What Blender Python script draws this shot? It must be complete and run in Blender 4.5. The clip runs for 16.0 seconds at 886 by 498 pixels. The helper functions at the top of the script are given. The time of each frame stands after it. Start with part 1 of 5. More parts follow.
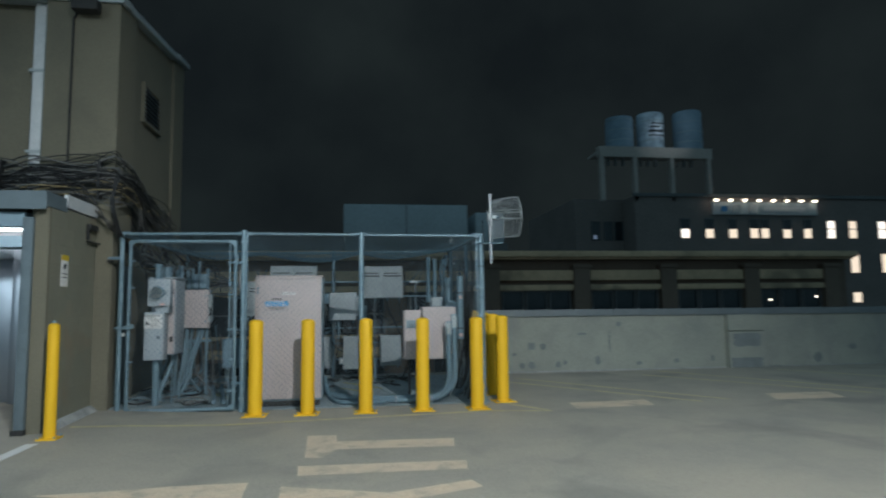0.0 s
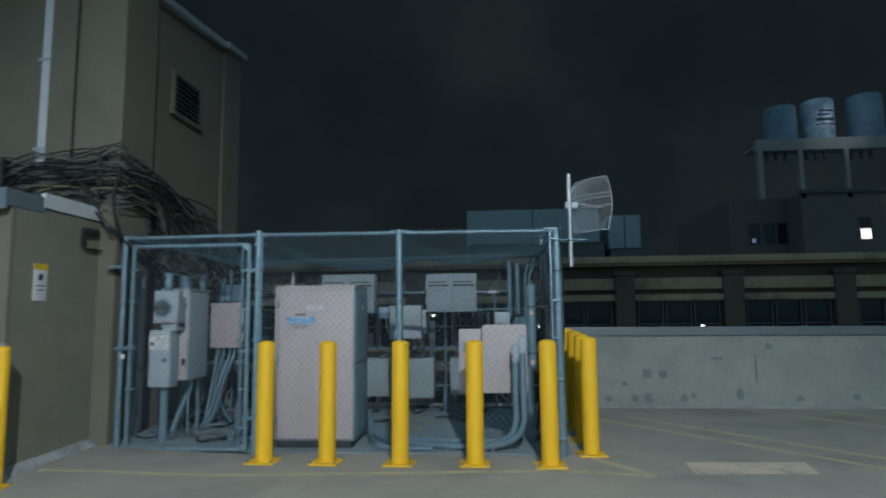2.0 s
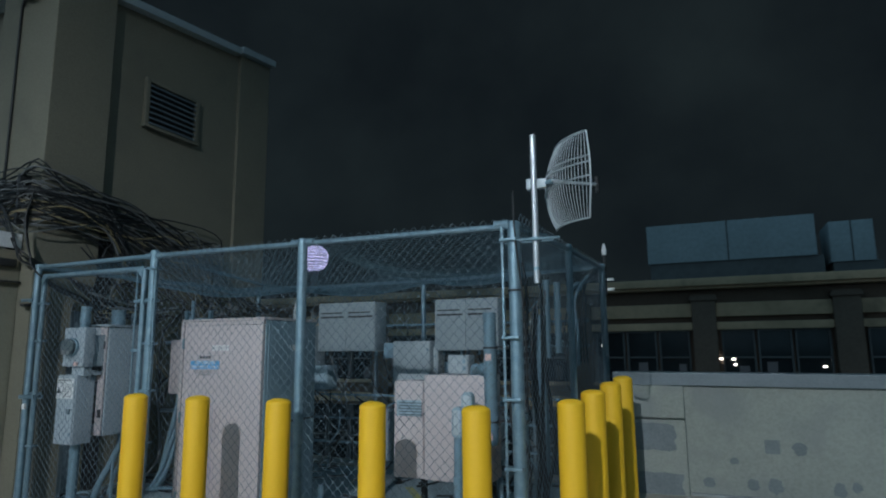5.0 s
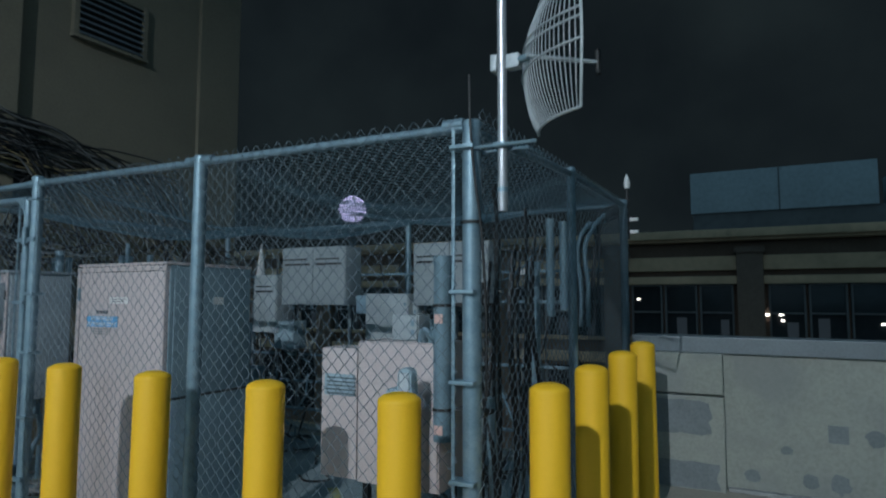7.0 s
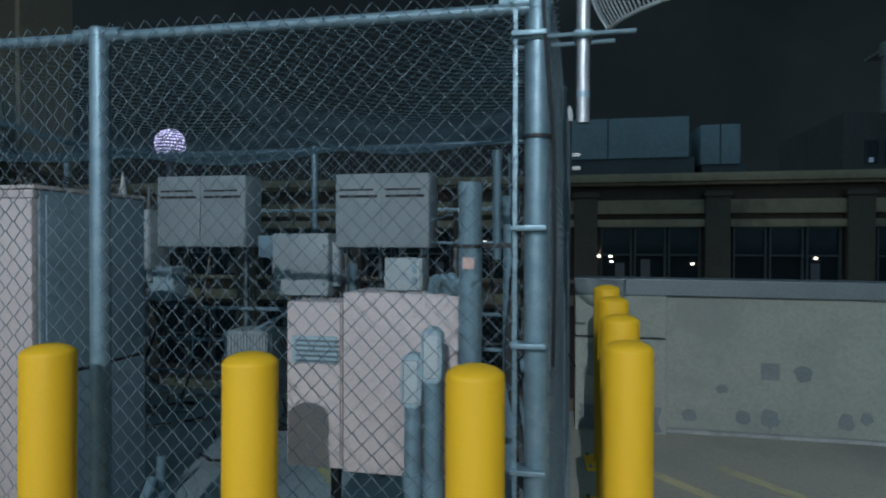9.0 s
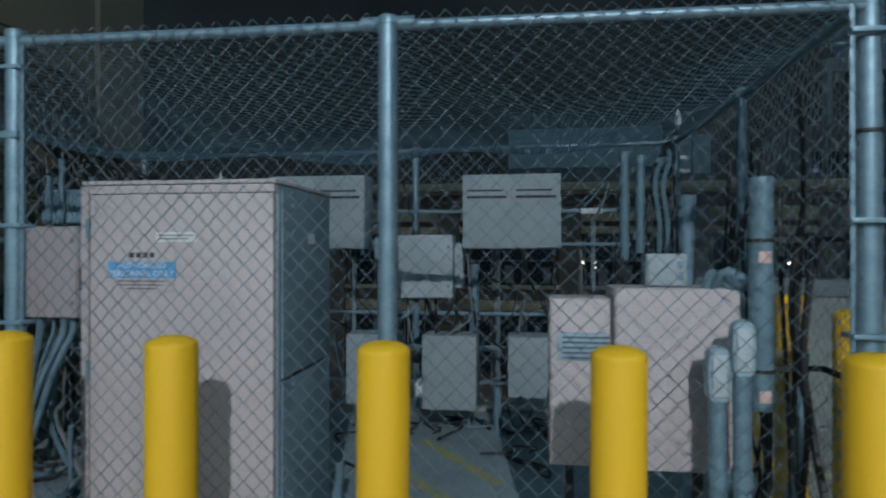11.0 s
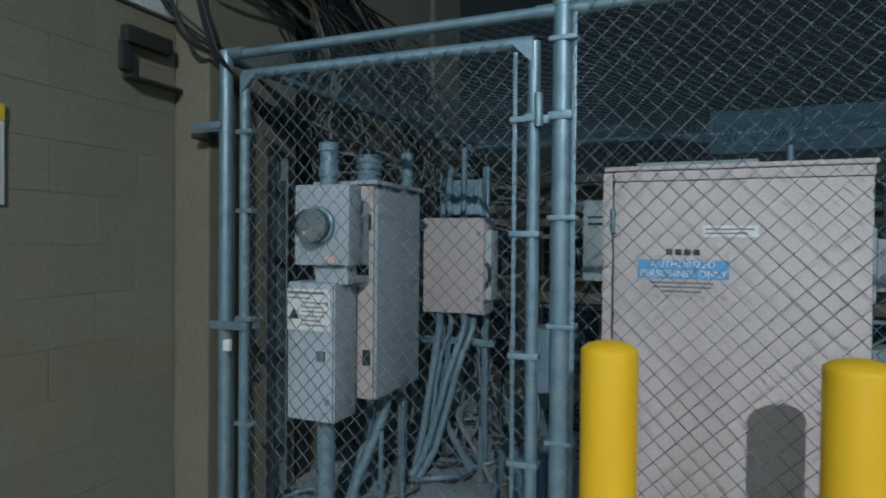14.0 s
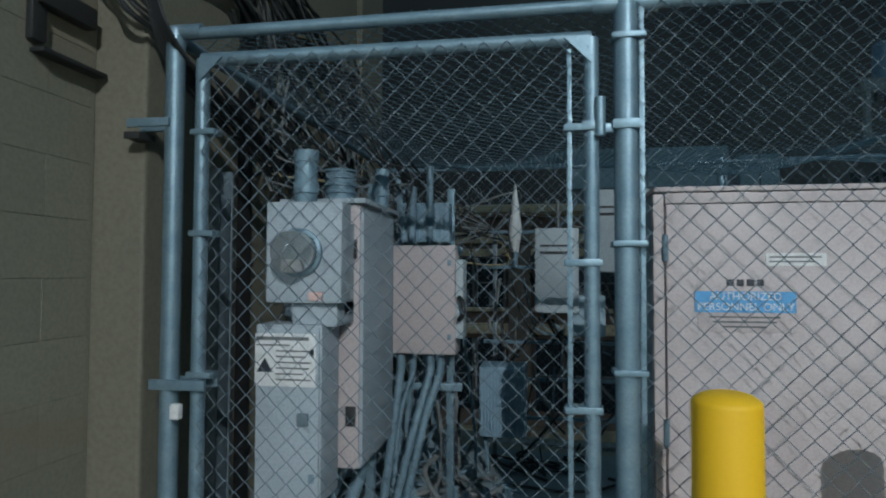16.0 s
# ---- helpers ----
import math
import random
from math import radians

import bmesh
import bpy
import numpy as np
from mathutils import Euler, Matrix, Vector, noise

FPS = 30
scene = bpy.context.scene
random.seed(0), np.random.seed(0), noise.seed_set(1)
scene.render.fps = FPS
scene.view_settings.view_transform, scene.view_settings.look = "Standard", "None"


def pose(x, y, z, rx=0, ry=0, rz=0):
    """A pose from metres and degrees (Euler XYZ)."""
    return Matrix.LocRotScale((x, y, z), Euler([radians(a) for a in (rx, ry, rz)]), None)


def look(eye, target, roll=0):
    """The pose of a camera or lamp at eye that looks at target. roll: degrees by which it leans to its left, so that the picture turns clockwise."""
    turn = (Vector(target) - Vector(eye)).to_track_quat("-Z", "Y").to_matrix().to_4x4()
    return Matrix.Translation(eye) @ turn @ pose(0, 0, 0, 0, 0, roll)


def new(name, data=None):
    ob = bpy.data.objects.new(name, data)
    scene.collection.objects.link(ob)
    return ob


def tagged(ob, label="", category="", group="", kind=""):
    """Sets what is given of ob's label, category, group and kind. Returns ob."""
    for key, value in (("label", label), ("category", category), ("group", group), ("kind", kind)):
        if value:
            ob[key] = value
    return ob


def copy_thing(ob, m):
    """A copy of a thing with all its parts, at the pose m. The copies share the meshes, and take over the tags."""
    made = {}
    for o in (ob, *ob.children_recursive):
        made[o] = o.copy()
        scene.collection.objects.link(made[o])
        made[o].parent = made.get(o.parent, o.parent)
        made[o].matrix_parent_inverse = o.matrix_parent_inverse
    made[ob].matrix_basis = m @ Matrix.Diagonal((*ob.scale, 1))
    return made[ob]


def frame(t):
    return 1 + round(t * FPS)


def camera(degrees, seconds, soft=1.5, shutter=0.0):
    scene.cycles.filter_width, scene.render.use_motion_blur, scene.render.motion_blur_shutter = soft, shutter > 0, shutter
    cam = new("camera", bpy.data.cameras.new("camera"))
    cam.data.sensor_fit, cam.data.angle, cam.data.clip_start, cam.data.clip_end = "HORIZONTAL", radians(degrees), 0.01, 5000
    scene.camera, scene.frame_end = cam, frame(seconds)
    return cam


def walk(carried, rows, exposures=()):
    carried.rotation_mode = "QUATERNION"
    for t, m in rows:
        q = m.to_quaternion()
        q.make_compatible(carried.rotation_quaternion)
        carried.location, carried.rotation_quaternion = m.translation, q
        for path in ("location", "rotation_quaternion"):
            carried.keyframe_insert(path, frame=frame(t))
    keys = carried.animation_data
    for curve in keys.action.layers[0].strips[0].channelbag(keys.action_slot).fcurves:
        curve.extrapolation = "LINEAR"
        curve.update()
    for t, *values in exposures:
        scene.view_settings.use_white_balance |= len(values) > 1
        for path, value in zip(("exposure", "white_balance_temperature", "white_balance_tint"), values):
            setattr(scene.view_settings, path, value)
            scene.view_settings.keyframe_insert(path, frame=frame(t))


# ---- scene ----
cam = camera(70.9, 16.0, soft=2.0, shutter=0.5)
PATH = [
    (0, (0.098, 0.092, 1.395), (0.398, 2.061, 1.584), -0.8),
    (0.5, (0.338, 0.646, 1.406), (0.403, 2.635, 1.598), -0.6),
    (1, (0.589, 1.125, 1.427), (0.493, 3.114, 1.618), -0.6),
    (1.5, (0.886, 1.622, 1.437), (0.718, 3.605, 1.63), -0.6),
    (2, (1.245, 2.064, 1.479), (1.094, 4.045, 1.704), -0.6),
    (2.5, (1.607, 2.516, 1.475), (1.569, 4.496, 1.759), -0.7),
    (3, (2.02, 2.955, 1.522), (2.119, 4.925, 1.853), -0.7),
    (3.5, (2.366, 3.42, 1.512), (2.443, 5.388, 1.859), -0.9),
    (4, (2.679, 3.831, 1.539), (2.275, 5.758, 1.89), -0.7),
    (4.2, (2.806, 4.009, 1.558), (2.28, 5.906, 1.908), -0.7),
    (6.3, (3.26, 5.825, 1.621), (2.333, 7.583, 1.847), 0.1),
    (6.5, (3.227, 5.935, 1.624), (2.299, 7.695, 1.829), 0.1),
    (7, (3.082, 6.191, 1.634), (2.172, 7.964, 1.797), 0.1),
    (7.5, (2.861, 6.367, 1.623), (2.012, 8.177, 1.649), 0.2),
    (8, (2.6, 6.478, 1.616), (1.932, 8.363, 1.591), 0.1),
    (8.2, (2.505, 6.537, 1.621), (1.901, 8.443, 1.588), 0.1),
    (10.3, (1.234, 6.574, 1.592), (0.968, 8.556, 1.609), -0.1),
    (10.5, (1.112, 6.516, 1.58), (0.84, 8.497, 1.604), -0.1),
    (11, (0.784, 6.378, 1.567), (0.518, 8.361, 1.573), -0.0),
    (11.5, (0.467, 6.345, 1.567), (-0.039, 8.279, 1.505), 0.3),
    (12, (0.211, 6.268, 1.601), (-0.577, 8.105, 1.528), 0.5),
    (12.5, (-0.076, 6.165, 1.583), (-0.882, 7.995, 1.553), 0.5),
    (13, (-0.352, 6.222, 1.565), (-1.145, 8.057, 1.538), 0.5),
    (13.5, (-0.593, 6.346, 1.578), (-1.37, 8.189, 1.554), 0.4),
    (14, (-0.827, 6.415, 1.582), (-1.581, 8.267, 1.557), 0.5),
    (14.5, (-1.049, 6.506, 1.571), (-1.602, 8.428, 1.561), 0.4),
    (15, (-1.2, 6.639, 1.575), (-1.602, 8.598, 1.583), 0.1),
    (15.5, (-1.344, 6.689, 1.582), (-1.713, 8.654, 1.627), 0.1),
    (16, (-1.528, 6.683, 1.58), (-1.852, 8.655, 1.655), 0.2),
]
walk(cam, [(t, look(eye, target, roll)) for t, eye, target, roll in PATH],
     exposures=[(0.0, 0.10, 6700, 10), (1.0, 0.10, 6500, 10), (2.5, 0.05, 6200, 10), (4.0, 0.0, 6150, 10), (6.0, -0.05, 6150, 10), (8.0, -0.05, 6200, 10), (11.0, -0.05, 6250, 10), (13.0, 0.05, 6400, 10), (16.0, 0.10, 6500, 10)])

# ---- night sky and lamps ----
world = bpy.data.worlds.new("night")
scene.world = world
world.use_nodes = True
wn = world.node_tree
bgn = wn.nodes["Background"]
wtc = wn.nodes.new("ShaderNodeTexCoord")
wnoise = wn.nodes.new("ShaderNodeTexNoise")
wnoise.inputs["Scale"].default_value = 3.5
wnoise.inputs["Detail"].default_value = 5
wramp = wn.nodes.new("ShaderNodeValToRGB")
wramp.color_ramp.elements[0].position, wramp.color_ramp.elements[0].color = 0.38, (0.0062, 0.0092, 0.0110, 1)
wramp.color_ramp.elements[1].position, wramp.color_ramp.elements[1].color = 0.72, (0.0118, 0.0172, 0.0186, 1)
wn.links.new(wtc.outputs["Generated"], wnoise.inputs["Vector"])
wn.links.new(wnoise.outputs["Fac"], wramp.inputs["Fac"])
wn.links.new(wramp.outputs["Color"], bgn.inputs["Color"])
bgn.inputs["Strength"].default_value = 1.0


def lamp(name, kind, place, target, power, colour, **settings):
    data = bpy.data.lights.new(name, kind)
    data.energy, data.color = power, colour
    if kind == "SPOT":
        data.spot_size, data.spot_blend, data.shadow_soft_size = settings["cone"], settings["blend"], settings["size"]
    elif kind == "AREA":
        data.shape, data.size, data.size_y = "RECTANGLE", settings["size"], settings["size_y"]
    else:
        data.shadow_soft_size = settings["size"]
    ob = new(name, data)
    ob.matrix_world = look(place, target)
    return ob


# the pole lamp of the deck behind the camera, and two added fill spots
lamp("deck_lamp", "SPOT", (2.6, -3.0, 7.5), (1.2, 3.6, 0.0), 4850, (0.86, 0.945, 1.0), cone=radians(95), blend=0.9, size=0.04)
# unseen fill from the south-west and east, added to lift the shadows
lamp("fill_spot_far", "SPOT", (-14.0, -16.0, 7.5), (-10.0, -6.0, 0.0), 3000, (0.72, 0.90, 1.0), cone=radians(110), blend=0.8, size=0.8)
lamp("fill_spot_east", "SPOT", (21.0, -7.0, 7.5), (2.0, 10.0, 0.0), 280, (0.72, 0.90, 1.0), cone=radians(120), blend=0.8, size=0.8)


# broad fill sun added over the sky to lift dark areas, like city glow
glow = bpy.data.lights.new("city_glow_fill", "SUN")
glow.energy, glow.angle, glow.color = 0.48, radians(150), (0.38, 0.76, 1.0)
new("city_glow_fill", glow).matrix_world = look((0, -20, 40), (0, 0, 0))


# ---- materials ----
def material(name, base, rough=0.6, metal=0.0, second=None, scale=6.0, amount=0.5, fine=60.0, bump=0.15, stains=None, vary=0.0, stain_scale=1.2, grain=0.8):
    m = bpy.data.materials.new(name)
    m.use_nodes = True
    nt = m.node_tree
    n, l = nt.nodes, nt.links
    b = n["Principled BSDF"]
    tc = n.new("ShaderNodeTexCoord")
    big = n.new("ShaderNodeTexNoise")
    big.inputs["Scale"].default_value, big.inputs["Detail"].default_value, big.inputs["Roughness"].default_value = scale, 6, 0.6
    small = n.new("ShaderNodeTexNoise")
    small.inputs["Scale"].default_value, small.inputs["Detail"].default_value = fine, 3
    geo = n.new("ShaderNodeNewGeometry")
    l.new(geo.outputs["Position"], big.inputs["Vector"])
    l.new(geo.outputs["Position"], small.inputs["Vector"])
    second = second or tuple(c * 0.72 for c in base)
    mix = n.new("ShaderNodeMix")
    mix.data_type = "RGBA"
    mix.inputs["A"].default_value, mix.inputs["B"].default_value = (*base, 1), (*second, 1)
    ramp = n.new("ShaderNodeValToRGB")
    ramp.color_ramp.elements[0].position, ramp.color_ramp.elements[1].position = 0.4, 0.72
    ramp.color_ramp.elements[1].color = (amount, amount, amount, 1)
    l.new(big.outputs["Fac"], ramp.inputs["Fac"])
    l.new(ramp.outputs["Color"], mix.inputs["Factor"])
    out = mix.outputs["Result"]
    fmix = n.new("ShaderNodeMix")
    fmix.data_type, fmix.blend_type = "RGBA", "MULTIPLY"
    framp = n.new("ShaderNodeValToRGB")
    framp.color_ramp.elements[0].position, framp.color_ramp.elements[0].color = 0.3, (0.80, 0.80, 0.80, 1)
    framp.color_ramp.elements[1].position = 0.62
    l.new(small.outputs["Fac"], framp.inputs["Fac"])
    fmix.inputs["Factor"].default_value = grain
    l.new(out, fmix.inputs["A"])
    l.new(framp.outputs["Color"], fmix.inputs["B"])
    out = fmix.outputs["Result"]
    if stains:
        sn = n.new("ShaderNodeTexNoise")
        sn.inputs["Scale"].default_value, sn.inputs["Detail"].default_value, sn.inputs["Distortion"].default_value = stain_scale, 4, 0.6
        l.new(geo.outputs["Position"], sn.inputs["Vector"])
        sr = n.new("ShaderNodeValToRGB")
        sr.color_ramp.elements[0].position, sr.color_ramp.elements[1].position = 0.54, 0.68
        sm = n.new("ShaderNodeMix")
        sm.data_type = "RGBA"
        sm.inputs["B"].default_value = (*stains, 1)
        half = n.new("ShaderNodeMath")
        half.operation = "MULTIPLY"
        half.inputs[1].default_value = 0.6
        l.new(sn.outputs["Fac"], sr.inputs["Fac"])
        l.new(sr.outputs["Color"], half.inputs[0])
        l.new(half.outputs[0], sm.inputs["Factor"])
        l.new(out, sm.inputs["A"])
        out = sm.outputs["Result"]
    if vary:
        info = n.new("ShaderNodeObjectInfo")
        hv = n.new("ShaderNodeHueSaturation")
        mr = n.new("ShaderNodeMapRange")
        mr.inputs["To Min"].default_value, mr.inputs["To Max"].default_value = 1 - vary, 1 + vary
        l.new(info.outputs["Random"], mr.inputs["Value"])
        l.new(mr.outputs["Result"], hv.inputs["Value"])
        l.new(out, hv.inputs["Color"])
        out = hv.outputs["Color"]
    l.new(out, b.inputs["Base Color"])
    b.inputs["Roughness"].default_value, b.inputs["Metallic"].default_value = rough, metal
    rr = n.new("ShaderNodeMapRange")
    rr.inputs["To Min"].default_value, rr.inputs["To Max"].default_value = max(0.05, rough - 0.1), min(1, rough + 0.12)
    l.new(big.outputs["Fac"], rr.inputs["Value"])
    l.new(rr.outputs["Result"], b.inputs["Roughness"])
    if bump:
        bp = n.new("ShaderNodeBump")
        bp.inputs["Strength"].default_value, bp.inputs["Distance"].default_value = bump, 0.004
        l.new(small.outputs["Fac"], bp.inputs["Height"])
        l.new(bp.outputs["Normal"], b.inputs["Normal"])
    return m


def glowing(name, colour, strength, base=(0.06, 0.06, 0.06)):
    m = bpy.data.materials.new(name)
    m.use_nodes = True
    b = m.node_tree.nodes["Principled BSDF"]
    b.inputs["Base Color"].default_value = (*base, 1)
    b.inputs["Emission Color"].default_value = (*colour, 1)
    b.inputs["Emission Strength"].default_value = strength
    return m


DECK = material("deck_concrete", (0.355, 0.325, 0.27), 0.75, second=(0.27, 0.26, 0.23), scale=0.8, amount=0.9, fine=45, bump=0.25, stains=(0.16, 0.16, 0.15), stain_scale=0.7)
PAD = material("pad_concrete", (0.36, 0.37, 0.36), 0.85, second=(0.24, 0.25, 0.25), scale=3, amount=0.9, fine=50, bump=0.3, stains=(0.12, 0.13, 0.13), stain_scale=2.5)
# deck concrete inside the cage, with the cool light cast in its colour
COOL_PAD = material("cool_cast_concrete", (0.25, 0.305, 0.325), 0.85, second=(0.18, 0.225, 0.245), scale=2.2, amount=0.9, fine=45, bump=0.35, stains=(0.12, 0.145, 0.155), stain_scale=2.0)
PARAPET = material("parapet_concrete", (0.3, 0.315, 0.275), 0.85, second=(0.24, 0.255, 0.235), scale=1.6, amount=0.9, fine=40, bump=0.25, stains=(0.22, 0.23, 0.22), stain_scale=2.2)
PATCH = material("repair_mortar", (0.195, 0.22, 0.225), 0.85, scale=5, amount=0.7, fine=50, bump=0.25)
CAP = material("parapet_cap_metal", (0.17, 0.2, 0.215), 0.5, 0.3, scale=3, fine=80, bump=0.08)
TAN = material("tan_stucco", (0.175, 0.162, 0.118), 0.85, second=(0.145, 0.137, 0.102), scale=0.9, amount=0.8, fine=55, bump=0.3, stains=(0.115, 0.11, 0.085), stain_scale=0.9)
BLOCK = material("tan_painted_block", (0.205, 0.198, 0.148), 0.8, second=(0.175, 0.175, 0.132), scale=2, amount=0.7, fine=70, bump=0.4, stains=(0.205, 0.165, 0.11), vary=0.04)
COPING = material("coping_metal", (0.4, 0.45, 0.47), 0.5, 0.2, scale=3, fine=70, bump=0.1)
WHITE_METAL = material("white_flashing", (0.62, 0.64, 0.65), 0.45, 0.1, second=(0.48, 0.52, 0.55), scale=5, fine=70, bump=0.1)
STEEL_GREY = material("grey_painted_steel", (0.14, 0.185, 0.21), 0.5, 0.2, scale=4, fine=90, bump=0.1)
STAINLESS = material("brushed_stainless", (0.33, 0.37, 0.42), 0.32, 0.95, scale=2, amount=0.3, fine=120, bump=0.04)
GALV = material("galvanised_steel", (0.225, 0.325, 0.38), 0.45, 0.5, second=(0.13, 0.22, 0.275), scale=14, amount=0.8, fine=150, bump=0.12)
MAST = material("bright_galvanised_mast", (0.50, 0.52, 0.54), 0.32, 0.6, second=(0.40, 0.43, 0.45), scale=9, amount=0.7, fine=120, bump=0.06)
WIRE = material("galvanised_wire", (0.145, 0.195, 0.225), 0.75, 0.05, second=(0.10, 0.14, 0.165), scale=20, fine=200, bump=0.0)
NET = material("fine_netting", (0.15, 0.265, 0.33), 0.8, 0.0, second=(0.12, 0.215, 0.265), scale=20, fine=200, bump=0.0)
YELLOW = material("yellow_bollard_plastic", (0.80, 0.455, 0.009), 0.62, second=(0.75, 0.42, 0.009), scale=2, amount=0.5, fine=90, bump=0.03, vary=0.04, grain=0.15)
CABINET = material("off_white_enamel", (0.51, 0.442, 0.433), 0.55, second=(0.455, 0.40, 0.392), scale=3, amount=0.7, fine=110, bump=0.06)
GREY_BOX = material("grey_enamel", (0.3, 0.405, 0.46), 0.5, second=(0.255, 0.35, 0.4), scale=4, amount=0.7, fine=110, bump=0.06)
# off-white cabinet's shaded sides: the shade is put in as dark blue-grey
SHADED_SIDE = material("shaded_side_enamel", (0.20, 0.285, 0.33), 0.55, second=(0.165, 0.24, 0.28), scale=2.5, amount=0.8, fine=110, bump=0.06, stains=(0.15, 0.21, 0.25), stain_scale=5)
RADIO_GREY = material("neutral_grey_enamel", (0.33, 0.375, 0.39), 0.55, second=(0.28, 0.325, 0.345), scale=4, amount=0.7, fine=110, bump=0.06, stains=(0.25, 0.29, 0.31), stain_scale=6)
PALE_BOX = material("pale_grey_enamel", (0.43, 0.48, 0.5), 0.5, second=(0.37, 0.42, 0.44), scale=4, amount=0.7, fine=110, bump=0.06)
METER_BOX = material("pale_lilac_grey_enamel", (0.37, 0.42, 0.455), 0.5, second=(0.31, 0.36, 0.395), scale=4, amount=0.7, fine=110, bump=0.06)
BLUE_BOX = material("blue_grey_plastic", (0.24, 0.36, 0.44), 0.5, scale=4, fine=90, bump=0.05)
CONDUIT = material("grey_conduit", (0.165, 0.26, 0.315), 0.5, 0.2, second=(0.14, 0.21, 0.255), scale=8, amount=0.7, fine=110, bump=0.08)
RUBBER = material("black_rubber", (0.018, 0.019, 0.02), 0.55, scale=10, fine=80, bump=0.05)
DARK_METAL = material("dark_metal", (0.035, 0.036, 0.036), 0.6, 0.3, scale=8, fine=80, bump=0.1)
GREY_CABLE = material("grey_cable", (0.16, 0.165, 0.16), 0.6, scale=9, fine=80, bump=0.05)
TAN_CABLE = material("tan_cable", (0.34, 0.27, 0.14), 0.6, scale=9, fine=80, bump=0.05)
CREAM = material("worn_cream_marking", (0.62, 0.50, 0.37), 0.75, second=(0.50, 0.42, 0.33), scale=5, amount=0.9, fine=40, bump=0.2, stains=(0.30, 0.28, 0.23), stain_scale=5)
LINE = material("worn_yellow_marking", (0.52, 0.44, 0.25), 0.75, second=(0.40, 0.36, 0.25), scale=5, amount=0.95, fine=40, bump=0.2, stains=(0.28, 0.26, 0.20), stain_scale=4)
PAD_LINE = material("faded_yellow_line", (0.36, 0.33, 0.10), 0.8, second=(0.25, 0.27, 0.20), scale=9, amount=1.0, fine=40, bump=0.2, stains=(0.22, 0.26, 0.25), stain_scale=7)
LOBBY_WHITE = material("white_painted_block", (0.72, 0.74, 0.76), 0.6, scale=2, amount=0.3, fine=60, bump=0.2)
FAR_STONE = material("far_limestone", (0.70, 0.50, 0.32), 0.9, second=(0.50, 0.37, 0.24), scale=0.5, amount=0.9, fine=4, bump=0.2, stains=(0.15, 0.13, 0.10), stain_scale=0.4)
FAR_BRICK = material("far_brown_brick", (0.20, 0.145, 0.11), 0.9, scale=0.8, fine=10, bump=0.3)
FAR_DARK = material("far_dark_wall", (0.16, 0.165, 0.165), 0.9, scale=0.4, fine=3, bump=0.1)
FAR_GREY = material("far_grey_sheet", (0.42, 0.49, 0.52), 0.7, scale=0.6, fine=5, bump=0.1)
FAR_TANK = material("far_pale_tank", (0.3, 0.4, 0.49), 0.7, second=(0.2, 0.28, 0.35), scale=0.3, amount=0.9, fine=2, bump=0.1)
TANK_ART = material("far_painted_tank", (0.62, 0.72, 0.80), 0.7, second=(0.16, 0.22, 0.30), scale=0.55, amount=1.0, fine=2, bump=0.1, stains=(0.10, 0.14, 0.20), stain_scale=0.8)
FAR_WALL = material("far_concrete", (0.25, 0.205, 0.185), 0.9, scale=0.15, fine=2, bump=0.1)
FAR_FRAME = material("far_weathered_frame", (0.55, 0.47, 0.42), 0.9, scale=0.3, fine=2, bump=0.1)
INK = material("dark_ink", (0.03, 0.035, 0.045), 0.6, scale=30, fine=200, bump=0.0)
PAPER = material("white_label", (0.70, 0.70, 0.69), 0.5, second=(0.62, 0.62, 0.60), scale=20, fine=120, bump=0.0)
BLUE = material("blue_label_band", (0.10, 0.36, 0.66), 0.5, scale=20, fine=120, bump=0.0)
LABEL_YELLOW = material("yellow_label", (0.70, 0.47, 0.03), 0.5, scale=20, fine=120, bump=0.0)
PINK = material("faded_pink_label", (0.68, 0.45, 0.40), 0.5, scale=20, fine=120, bump=0.0)
GLASS = bpy.data.materials.new("clear_glass")
GLASS.use_nodes = True
gb = GLASS.node_tree.nodes["Principled BSDF"]
gb.inputs["Transmission Weight"].default_value, gb.inputs["Roughness"].default_value, gb.inputs["IOR"].default_value = 1.0, 0.03, 1.45
DARK_GLASS = material("dark_window_glass", (0.03, 0.036, 0.04), 0.08, scale=1, fine=3, bump=0.02)
LIT = glowing("lit_window", (1.0, 0.86, 0.70), 0.9)
LIT_WHITE = glowing("bright_lit_window", (1.0, 0.95, 0.88), 1.4)
LIT_DIM = glowing("dim_room_light", (0.55, 0.75, 0.95), 0.016)
TUBE = glowing("lobby_tube", (0.86, 0.94, 1.0), 7.0)
SIGN_LAMP = glowing("sign_lamp", (1.0, 0.90, 0.74), 5.0)
BALL_LIGHT = glowing("led_dots", (0.62, 0.60, 1.0), 3.5)
SPECK = glowing("small_far_light", (1.0, 0.93, 0.80), 5.0)


# ---- building helpers ----
BASE = {}


def ground_at(x, y):
    s = min(1.0, max(0.0, (-1.2 - x) / 1.8))
    return 0.07 - 0.003 * x + 0.028 * (y - 8.3) + 0.07 * s * s * (3 - 2 * s)


def thing(name, at, label="", category="", group="", kind=""):
    ob = new(name)
    ob.empty_display_size = 0.1
    ob.location = at
    BASE[ob.name] = Vector(at)
    return tagged(ob, label, category, group, kind)


def finish(bm, material, smooth=None):
    me = bpy.data.meshes.new("m")
    bmesh.ops.recalc_face_normals(bm, faces=bm.faces)
    bm.to_mesh(me)
    bm.free()
    me.materials.append(material)
    if smooth:
        me.shade_smooth()
        me.set_sharp_from_angle(angle=radians(smooth))
    return me


